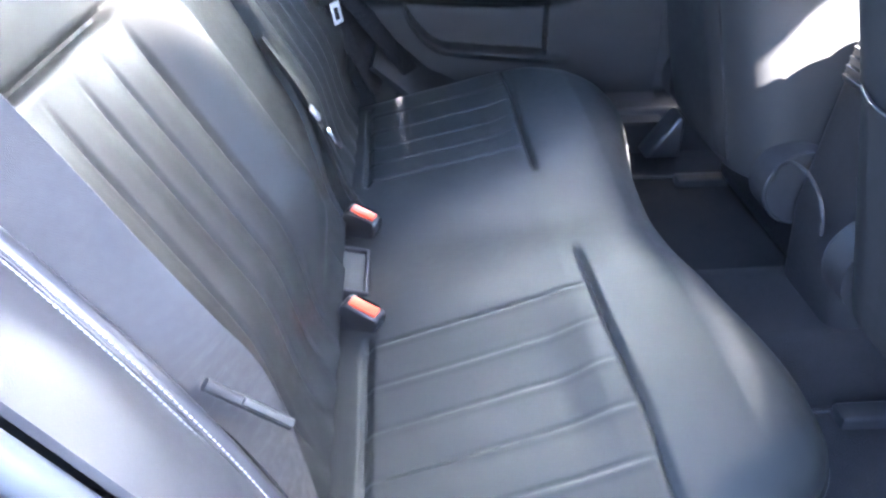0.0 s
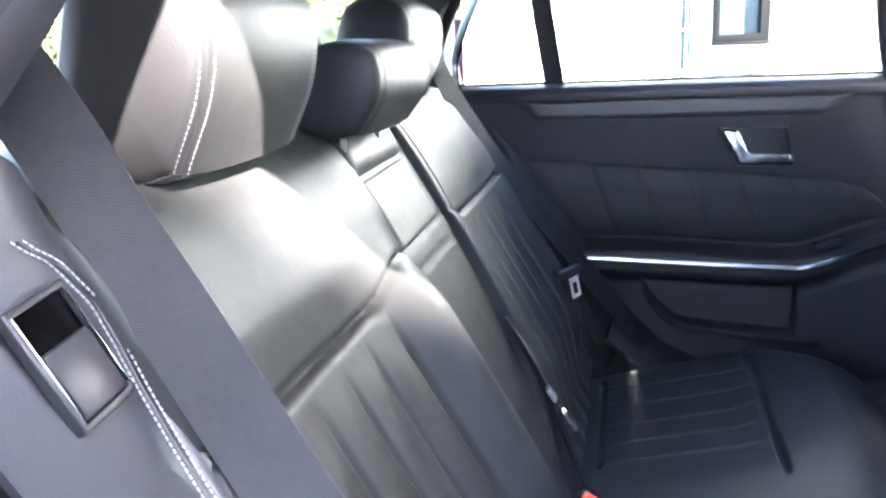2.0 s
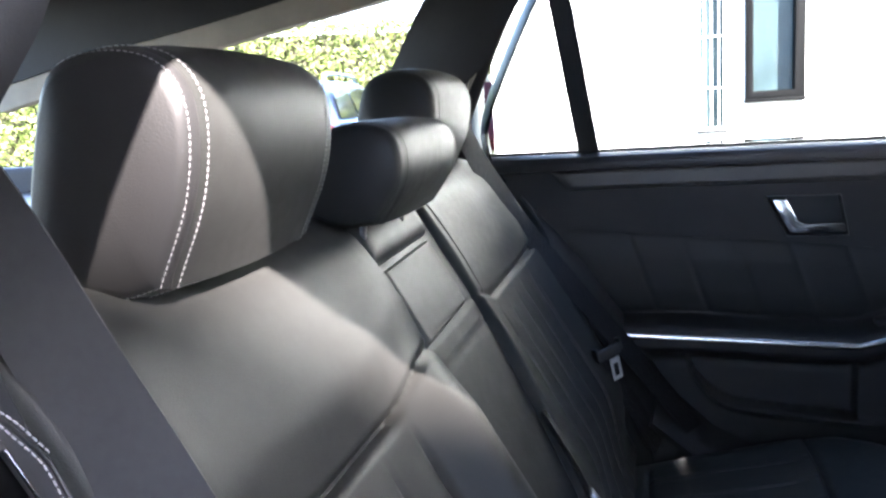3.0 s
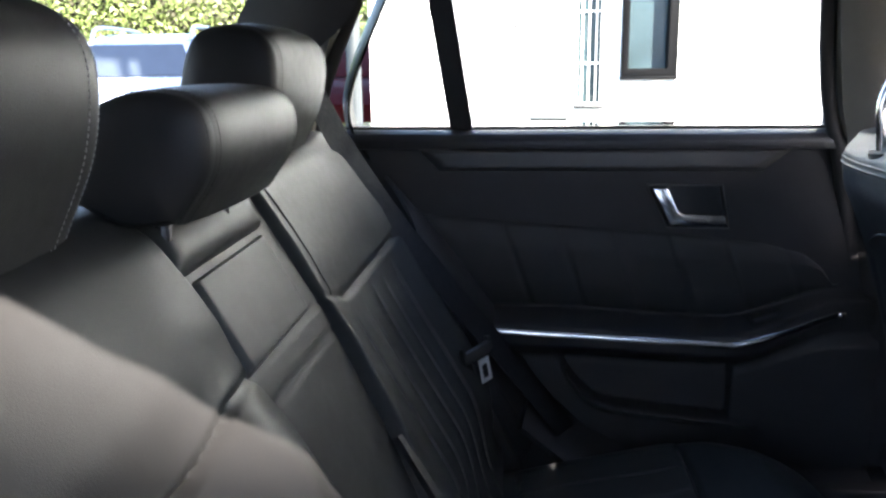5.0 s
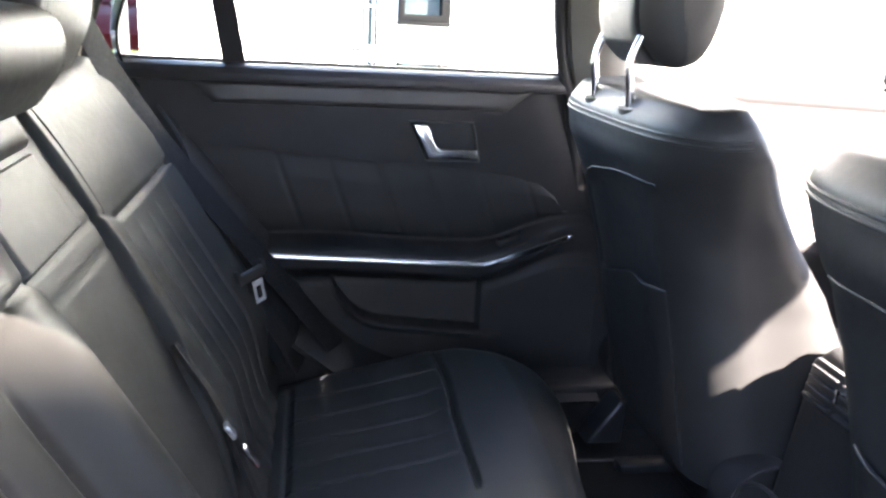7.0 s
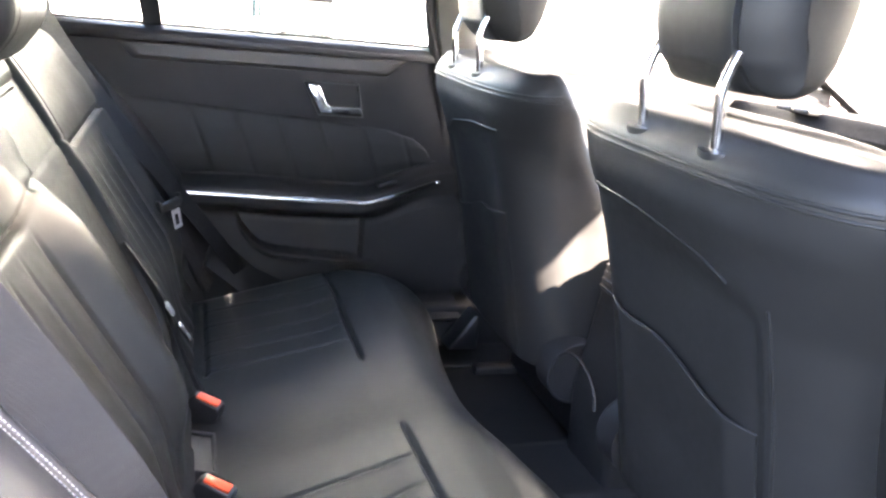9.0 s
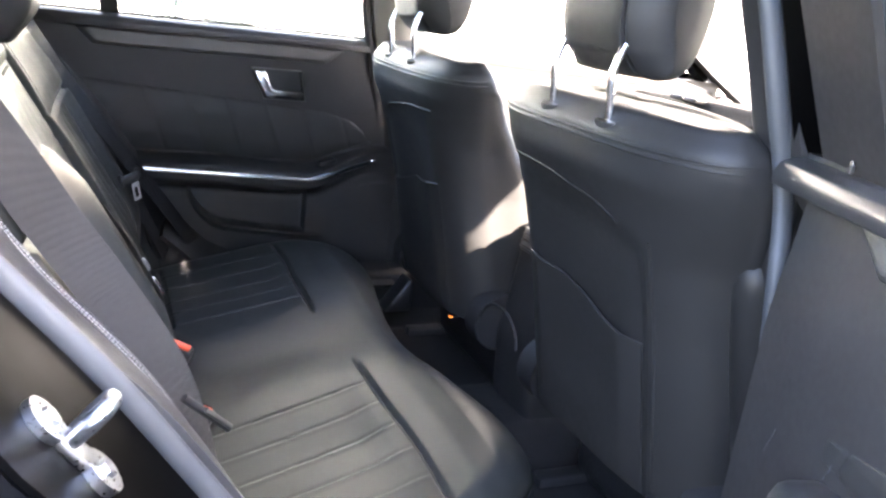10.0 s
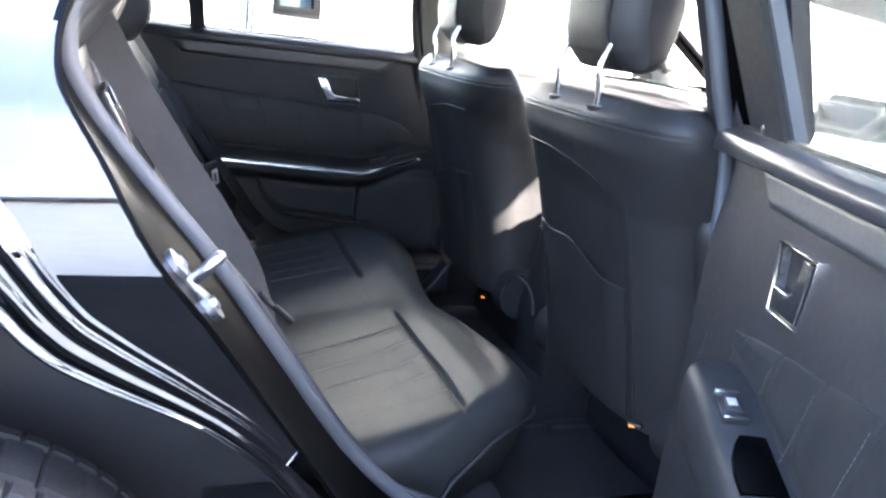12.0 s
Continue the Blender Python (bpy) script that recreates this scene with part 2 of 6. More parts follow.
def loft(rings, cap=True):
    bm = bmesh.new()
    R = [[bm.verts.new(p) for p in ring] for ring in rings]
    n = len(R[0])
    for a, b in zip(R, R[1:]):
        for k in range(n):
            bm.faces.new((a[k], a[(k + 1) % n], b[(k + 1) % n], b[k]))
    if cap:
        bm.faces.new(R[0][::-1])
        bm.faces.new(R[-1])
    return bm


def stitches(points, length=0.0045, gap=0.003, r=0.0008, normal=None):
    """Short raised threads along a path."""
    bm = bmesh.new()
    P = [Vector(p) for p in points]
    dist = [0.0]
    for a, b in zip(P, P[1:]):
        dist.append(dist[-1] + (b - a).length)
    def at(s):
        for i in range(len(P) - 1):
            if s <= dist[i + 1]:
                return P[i].lerp(P[i + 1], (s - dist[i]) / max(1e-9, dist[i + 1] - dist[i]))
        return P[-1]
    s = 0.0
    while s + length < dist[-1]:
        sweep([at(s), at(s + length)], disc(r, 5), normal, bm)
        s += length + gap
    return bm


# ---- rear seat
B_UP, B_OUT, B_ORG = Vector((-0.495, 0, 0.869)), Vector((0.869, 0, 0.495)), Vector((0.068, 0, 0.47))


def on_back(y, s, d=0.0):
    """A point of the rear backrest: across the car, up its slope from the cushion, out of its face."""
    return B_ORG + B_UP * s + B_OUT * (d - 0.030 * (1 - sm(0.0, 0.15, s))) + Vector((0, y, 0))


def outer_back_depth(q, s, seed):
    """Relief of an outer seat's back; q: across from the seat's middle, positive to the car's middle."""
    d = 0.0
    d += (0.034 if seed < 5 else 0.012) * bell(q, 0.195, 0.055) * sm(0.0, 0.1, s) * (1 - 0.85 * sm(0.33, 0.46, s))
    d += 0.022 * bell(q, -0.2, 0.06) * sm(0.0, 0.1, s) * (1 - 0.5 * sm(0.36, 0.5, s))
    fold = 0.386 + 0.02 * sm(0.1, 0.2, q) + 0.015 * sm(0.1, 0.24, -q)
    d += (0.010 if seed < 5 else 0.005) * sm(fold, fold + 0.06, s) * (1 - 0.8 * sm(0.48, 0.6, s))
    d -= (0.012 if seed < 5 else 0.008) * bell(s, fold, 0.005) * sm(-0.25, -0.2, q) * (1 - 0.55 * sm(0.11, 0.14, q))
    low = 1 - sm(fold - 0.075, fold - 0.008, s)
    for k in range(-2, 3):
        edge = 1.5 if abs(k) == 2 else 1.0
        d -= 0.0042 * edge * bell(q, 0.062 * k + 0.002 * math.sin(9 * s + k), 0.0036) * low * sm(0.0, 0.03, s)
    d += 0.003 * math.sin(math.pi * q / 0.062) ** 2 * low * (1 if abs(q) < 0.124 else 0)
    d += 0.0010 * noise.noise(Vector((q * 9, s * 6, seed)))
    d -= 0.05 * max(0.0, (s - 0.525) / 0.075) ** 2.2
    return d


def back_section(y0, y1, top, depth, nu, nv):
    """A section of the backrest between two edges y0(s), y1(s); rolls in at its borders."""
    def front(u, v):
        s = -0.02 + (top + 0.02) * v
        a, b = y0(s), y1(s)
        y = a + (b - a) * u
        rim = min(y - a, b - y)
        d = depth(y, s) - 0.006 * max(0, 1 - rim / 0.005) ** 2
        return on_back(y, s, d)
    def back(u, v):
        s = -0.02 + (top - 0.0) * v
        a, b = y0(s), y1(s)
        return on_back(a + (b - a) * u, s, -0.10)
    return slab(front, back, nu, nv)


R_MID, L_MID = -0.31, 0.355
def right_edge(s):
    return lerp([(0, -0.035), (0.2, -0.03), (0.37, -0.05), (0.56, -0.085), (0.62, -0.09)], s)
def left_edge(s):
    return lerp([(0, 0.085), (0.1, 0.1), (0.25, 0.15), (0.4, 0.176), (0.56, 0.165), (0.62, 0.163)], s)


rear_back = thing("rear_bench", "black leather rear bench with fluted seats and folded centre armrest", "car seat", at=(0.2, CY, 0.24))
part("backrest_section", back_section(lambda s: -0.555 + 0.036 * sm(0.30, 0.42, s), right_edge, 0.6, lambda y, s: outer_back_depth(y - R_MID, s, 1.0), 210, 190), LEATHER, rear_back)
part("backrest_section", back_section(left_edge, lambda s: 0.595, 0.6, lambda y, s: outer_back_depth(L_MID - y, s, 7.0), 210, 190), LEATHER, rear_back)


def middle_depth(y, s):
    d = -0.004 - 0.03 * max(0, (s - 0.54) / 0.06) ** 2
    for c in (0.405, 0.372):
        d -= 0.0028 * bell(s, c, 0.0022)
    return d + 0.0006 * noise.noise(Vector((y * 20, s * 12, 3)))


part("middle_section", back_section(lambda s: right_edge(s) + 0.003, lambda s: left_edge(s) - 0.0015, 0.585, middle_depth, 50, 110), LEATHER, rear_back)


def pad(y0, y1, s0, s1, d0, d1, slant=0.0, r=0.018, n=26):
    def front(u, v):
        y, s = y0 + (y1 - y0) * u, s0 + (s1 - s0) * v + slant * (u - 0.5)
        e = min(u * (y1 - y0), (1 - u) * (y1 - y0), v * (s1 - s0), (1 - v) * (s1 - s0))
        k = max(0, 1 - e / r)
        return on_back(y, s, d1 - (d1 - d0) * (1 - math.sqrt(max(0, 1 - k * k))) + 0.0008 * noise.noise(Vector((y * 30, s * 20, 9))))
    def back(u, v):
        return on_back(y0 + (y1 - y0) * u, s0 + (s1 - s0) * v + slant * (u - 0.5), d0 - 0.02)
    return slab(front, back, n, n)


part("armrest_pad", pad(-0.047, 0.135, 0.404, 0.495, -0.006, 0.0005, 0.004, 0.005), LEATHER, rear_back, "folded black leather centre armrest pad")
part("chin_pad", pad(-0.072, 0.142, 0.499, 0.574, -0.008, 0.008, 0.004, 0.024), LEATHER, rear_back)
part("split_strip", sweep([on_back(left_edge(s) - 0.001, s, -0.009 - 0.04 * max(0, (s - 0.53) / 0.06) ** 2) for s in [0.02 * k for k in range(1, 29)]], disc(0.0015, 8), B_OUT), DARK, rear_back)
part("seam", tube([on_back(left_edge(s) + 0.022, s, outer_back_depth(L_MID - left_edge(s) - 0.022, s, 7.0) + 0.0004) for s in [0.4 + 0.01 * k for k in range(15)]], 0.0012), LEATHER_DARK, rear_back)


def cushion_front(q):
    a = abs(q)
    x = 0.466 + 0.040 * bell(a, 0.36, 0.16)
    if a > 0.42:
        x -= 0.185 * ((a - 0.42) / 0.158) ** 2
    return x


def cushion_top(x, y):
    q = y - CY
    a = abs(q)
    z = lerp([(0.0, 0.412), (0.066, 0.425), (0.31, 0.488), (0.42, 0.505), (0.55, 0.502)], x)
    z -= 0.012 * bell(a, 0.0, 0.09)
    z -= 0.010 * bell(a, 0.33, 0.13) * (1 - sm(0.27, 0.33, x))
    fold = (0.334 if q < 0 else 0.319) + 0.006 * bell(a, 0.40, 0.1)
    z -= 0.0075 * bell(x, fold, 0.0036) * sm(0.095, 0.13, a) * (1 - 0.8 * sm(0.47, 0.55, a))
    z += 0.008 * sm(fold, fold + 0.05, x) * sm(0.09, 0.2, a)
    seam = 0.083 if q < 0 else 0.074
    inside = sm(seam - 0.006, seam + 0.003, x) * (1 - sm(fold - 0.012, fold - 0.004, x))
    for k in range(5):
        line = 0.208 - 0.075 * (x - seam) + 0.0655 * k
        z -= 0.0012 * (1.6 if k == 0 else 1) * bell(a, line, 0.0026) * inside
        z += 0.0008 * bell(a, line + 0.0065, 0.0045) * inside
    z -= 0.007 * bell(x, seam, 0.0045) * sm(0.185, 0.205, a) * (1 - sm(0.50, 0.52, a))
    z += 0.0014 * noise.noise(Vector((x * 8, y * 8, 2.0)))
    df, ds = cushion_front(q) - x, 0.578 - a
    for dist, r, h in ((df, 0.085, 0.062), (ds, 0.06, 0.05)):
        k = max(0.0, 1 - max(0.0, dist) / r)
        z -= h * (1 - math.sqrt(max(0.0, 1 - k * k)))
    return z


def cushion():
    ob = rear_back
    def front(u, v):
        y = CY - 0.578 + 1.156 * u
        x = 0.012 + (cushion_front(y - CY) - 0.012) * (1 - (1 - v) ** 1.25)
        return Vector((x, y, cushion_top(x, y)))
    def back(u, v):
        p = front(u, v)
        return Vector((p.x * 0.93, CY + (p.y - CY) * 0.965, 0.335))
    part("seat_cushion", slab(front, back, 400, 210), LEATHER, ob)
    edge = [front(u / 120, 1) + Vector((0.001, 0, -0.006)) for u in range(121)]
    part("piping", tube(edge, 0.0032), LEATHER_DARK, ob)
    part("seat_base", rbox((0.42, 1.06, 0.10), (0.22, CY, 0.29), 0.03), VINYL, ob)
    return ob


cushion()


def headrest(name, yc, width, prof, label, mat_side, parent_group):
    """Headrest: a padded front and back wrap with two end caps. prof: outline in x, z, front first."""
    c = Vector((sum(p[0] for p in prof) / len(prof), 0, sum(p[1] for p in prof) / len(prof)))
    ob = thing(name, label, "headrest", parent_group, at=(c.x, yc, prof[0][1]))
    path = smooth_path([(p[0], 0, p[1]) for p in prof] + [(prof[0][0], 0, prof[0][1])], 7)[:-1]
    h = width / 2
    def ring(y, k):
        return [Vector((c.x + (p.x - c.x) * k, yc + y, c.z + (p.z - c.z) * k)) for p in path]
    wrap = [ring(-h + 0.004, 0.965), ring(-h + 0.010, 0.985), ring(-h + 0.03, 1.0), ring(-h * 0.5, 1.02), ring(0, 1.03), ring(h * 0.5, 1.02), ring(h - 0.03, 1.0), ring(h - 0.010, 0.985), ring(h - 0.004, 0.965)]
    part("wrap", loft(wrap), LEATHER, ob)
    for sgn in (-1, 1):
        rings = [ring(sgn * (h - 0.006), 0.968), ring(sgn * (h + 0.000), 0.962), ring(sgn * (h + 0.006), 0.93), ring(sgn * (h + 0.010), 0.84), ring(sgn * (h + 0.013), 0.5), ring(sgn * (h + 0.014), 0.2)]
        cap = part("end_cap", loft(rings), mat_side, ob)
        for off, k in ((0.0042, 0.945), (-0.011, 0.992)):
            loop = ring(sgn * (h + off), k)
            part("stitching", stitches(loop + loop[:1], 0.0024, 0.0018, 0.00033), THREAD if yc < -0.1 else LEATHER, cap, "double stitching")
    for sgn in (-1, 1):
        foot = Vector((c.x - 0.012, yc + sgn * 0.06, prof[0][1] - 0.05))
        part("post", tube([foot, foot + Vector((0.004, 0, 0.09))], 0.006), CHROME, ob)
    return ob


OUTER = [(-0.190, 0.958), (-0.164, 1.015), (-0.158, 1.068), (-0.176, 1.096), (-0.215, 1.104), (-0.25, 1.092), (-0.268, 1.045), (-0.278, 0.995), (-0.268, 0.966), (-0.225, 0.951)]
MIDDLE = [(-0.158, 0.952), (-0.132, 0.992), (-0.132, 1.03), (-0.155, 1.047), (-0.20, 1.045), (-0.235, 1.02), (-0.24, 0.975), (-0.20, 0.95)]
headrest("rear_headrest", R_MID + 0.020, 0.20, OUTER, "black leather outer rear headrest with pale double stitching, partly sunlit", LEATHER_DARK, "rear headrests")
headrest("rear_headrest", L_MID - 0.042, 0.205, [(x - 0.018, z + 0.006) for x, z in OUTER], "black leather outer rear headrest in shade", LEATHER_DARK, "rear headrests")
headrest("rear_headrest", 0.006, 0.205, MIDDLE, "low black leather middle rear headrest", LEATHER_DARK, "rear headrests")


# ---- seat belts and buckles
def outer_belt(side):
    ob = thing("seat_belt", "black webbing rear seat belt with a chrome tongue" if side > 0 else "black webbing rear seat belt beside the open door", "seat belt", "rear seat belts", at=(0.1, CY + side * 0.56, 0.43))
    if side > 0:
        pts = [(-0.235, 0.495, 1.055), (-0.193, 0.51, 0.962), (-0.150, 0.518, 0.890), (-0.103, 0.527, 0.818), (-0.006, 0.557, 0.684), (0.05, 0.572, 0.61), (0.100, 0.587, 0.541), (0.16, 0.612, 0.455)]
        face = Vector((0.75, -0.45, 0.45))
    else:
        pts = [(-0.232, 0.524, 1.06), (-0.190, 0.528, 1.0), (-0.163, 0.527, 0.95), (-0.130, 0.531, 0.90), (-0.098, 0.536, 0.85), (-0.063, 0.543, 0.80), (-0.030, 0.550, 0.75), (0.0, 0.551, 0.70), (0.025, 0.540, 0.65), (0.050, 0.545, 0.59), (0.072, 0.553, 0.504), (0.085, 0.555, 0.434)]
        face = Vector((0.2, -0.95, 0.20))
    path = [Vector((x, CY + side * y, z)) for x, y, z in smooth_path(pts, 6)]
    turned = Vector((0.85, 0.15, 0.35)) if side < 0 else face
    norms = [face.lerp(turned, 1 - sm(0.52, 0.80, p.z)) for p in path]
    part("webbing", sweep(path, flat(0.050 if side > 0 else 0.047, 0.0016), norms), BELT if side > 0 else BELT_LIT, ob)
    if side > 0:
        p, d = Vector((0.010, 0.532, 0.634)), Vector((0.18, 0.0, -0.98)).normalized()
        n = Vector((0.62, -0.5, 0.6)).normalized()
        w = d.cross(n).normalized()
        n = w.cross(d).normalized()
        rot = Matrix((w, d, n)).transposed().to_4x4()
        tongue = part("tongue", rbox((0.062, 0.02, 0.010), p, 0.004, turn=rot), DARK, ob, "black tongue grip")
        for e in (-1, 1):
            part("grip_end", rbox((0.008, 0.022, 0.011), p + w * (0.031 * e) - d * 0.006, 0.003, turn=rot), DARK, tongue)
        part("plate", tongue_plate(p + n * 0.011, rot), BRIGHT, tongue, "chrome tongue plate")
        lap = smooth_path([p, (0.03, 0.55, 0.57), (0.065, 0.565, 0.50), (0.09, 0.575, 0.45)], 5)
        part("lap_webbing", sweep(lap, flat(0.044, 0.0016), face), BELT, ob)
    else:
        a, b = Vector((0.012, -0.548, 0.687)), Vector((0.056, -0.540, 0.646))
        tongue = part("tongue", tube([a, a.lerp(b, 0.3), b], 0.0042, n=10), VINYL, ob, "black tongue grip across the webbing")
        part("plate", tube([a.lerp(b, 0.45) + Vector((0, -0.003, 0.004)), b + Vector((0.001, -0.003, 0.003))], 0.003, n=8), FRAME, tongue, "bright steel tongue edge")
    return ob


def tongue_plate(at, rot):
    bm = frame_prism([(-0.0115, 0.045), (0.0115, 0.045), (0.0115, 0.008), (-0.0115, 0.008)], [(-0.0072, 0.039), (0.0072, 0.039), (0.0072, 0.017), (-0.0072, 0.017)], 2, -0.0013, 0.0013)
    bm.transform(Matrix.Translation(at) @ rot)
    return bm


outer_belt(1)
outer_belt(-1)
middle_belt = thing("seat_belt", "black middle seat belt hanging down the backrest split", "seat belt", "rear seat belts", at=(0.06, 0.10, 0.43))
mpath = smooth_path([on_back(0.142, 0.24, 0.004), on_back(0.118, 0.15, 0.012), on_back(0.108, 0.07, 0.016), on_back(0.106, 0.0, 0.018), on_back(0.106, -0.05, 0.02)], 6)
part("webbing", sweep(mpath, flat(0.02, 0.006), B_OUT), BELT, middle_belt)
part("tongue", rbox((0.007, 0.012, 0.036), on_back(0.112, 0.085, 0.026), 0.003, turn=pose(0, 0, 0, 12, -30, 0)), CHROME, middle_belt, "bright chrome tongue tip")
part("guide", rbox((0.006, 0.014, 0.022), on_back(0.09, 0.135, 0.02), 0.003, turn=pose(0, 0, 0, 12, -30, 0)), STEEL, middle_belt)


def buckle(x, y, turn):
    """Buckle standing out of the gap behind the cushion, its narrow release button on top."""
    ob = thing("belt_buckle", "black belt buckle with orange red release button", "buckle", "rear belt buckles", at=(x, y, 0.40))
    m = pose(x, y, 0.436, 8, 14, turn)
    bm = prism([(-0.030, -0.034), (0.020, -0.034), (0.025, 0.012), (0.022, 0.019), (-0.020, 0.021), (-0.027, 0.012)], 1, -0.0115, 0.0115, 0.004, 3)
    part("housing", bm, DARK, ob, T=m)
    part("button", rbox((0.036, 0.0145, 0.006), (0.001, -0.001, 0.0205), 0.002), ORANGE, ob, "orange red release button", T=m)
    # Black bar stands in for the shade inside the tongue slot
    part("slot_shade_bar", rbox((0.030, 0.0025, 0.004), (0.001, 0.0085, 0.0205), 0.0005), JAMB, ob, T=m)
    return ob


buckle(0.070, 0.079, -28)
buckle(0.076, -0.145, -28)
stalk = thing("belt_recess", "black plastic buckle recess with a raised rim", "seat belt", at=(0.05, 0.0, 0.41))
dip = pose(0.058, -0.032, 0.430, 0, 14, 0)
part("tray", rbox((0.046, 0.104, 0.016), (0, 0, -0.010), 0.005), VINYL, stalk, T=dip)
part("rim", frame_prism([(-0.024, -0.053), (0.024, -0.053), (0.024, 0.053), (-0.024, 0.053)], [(-0.019, -0.047), (0.019, -0.047), (0.019, 0.047), (-0.019, 0.047)], 2, -0.010, 0.004, 0.002), VINYL, stalk, "raised rim", T=dip)


# ---- rear doors (built in the place of the closed left one; the right one is mirrored and swung open)
def door_rear_x(z):
    return lerp([(0.34, 0.24), (0.42, 0.19), (0.55, 0.06), (0.70, -0.07), (0.85, -0.17), (0.95, -0.235), (1.0, -0.24)], z)


ARM_RISE, ARM_Z, ARM_OUT, ARM_SLOPE = 0.052, 0.655, 0.052, 0.0      # the armrest of the closed door


def shelf(x):
    return ARM_Z - 0.012 * sm(0.1, 0.4, x) + ARM_RISE * sm(0.40, 0.60, x) + ARM_SLOPE * sm(0.14, 0.42, x)


def pocket_floor(x):
    """Lower edge of the door pocket, which sweeps up at its rear end."""
    return lerp([(0.10, 0.66), (0.137, 0.592), (0.155, 0.556), (0.178, 0.526), (0.20, 0.508), (0.224, 0.498), (0.30, 0.489), (0.46, 0.474)], x)


def panel_y(x, z):
    """How far the inner door panel stands from the car's middle."""
    h = shelf(x)
    y = 0.69 + 0.012 * sm(0.78, 0.95, z)
    if ARM_RISE:
        y -= ARM_OUT * sm(h - 0.088, h - 0.040, z) * (1 - sm(h - 0.012, h + 0.010, z)) * sm(-0.22, -0.02, x) * (1 - 0.75 * sm(0.44, 0.62, x))
    low = 1 - sm(h - 0.09, h - 0.06, z)
    y -= (0.020 if ARM_RISE else 0.0) * low
    if ARM_RISE:
        y += 0.022 * sm(0.0, 0.007, z - pocket_floor(x)) * sm(0.135, 0.15, x) * (1 - sm(0.421, 0.428, x)) * (1 - sm(h - 0.075, h - 0.055, z))
        y -= 0.010 * bell(z, pocket_floor(x) - 0.006, 0.007) * sm(0.14, 0.16, x) * (1 - sm(0.44, 0.48, x))
    else:
        y -= 0.03 * (1 - sm(0.49, 0.505, z)) * sm(0.10, 0.2, x) * (1 - sm(0.38, 0.48, x))
    y += 0.02 * (1 - sm(0.34, 0.44, z))
    drop = 0.872 - z
    x0, x1 = (0.282 + 0.45 * drop, 0.396 + 0.19 * drop) if ARM_RISE else (0.305 + 0.14 * drop, 0.390 - 0.08 * drop)
    y += 0.014 * sm(0.0, 0.004, x - x0) * sm(0.0, 0.004, x1 - x) * sm(0.0, 0.003, z - 0.802) * sm(0.0, 0.003, 0.870 - z)
    return y + 0.0006 * noise.noise(Vector((x * 8, z * 8, 1)))


def quadmap(bl, br, tr, tl, u, v):
    a, b = Vector((*bl, 0)).lerp(Vector((*br, 0)), u), Vector((*tl, 0)).lerp(Vector((*tr, 0)), u)
    return a.lerp(b, v)


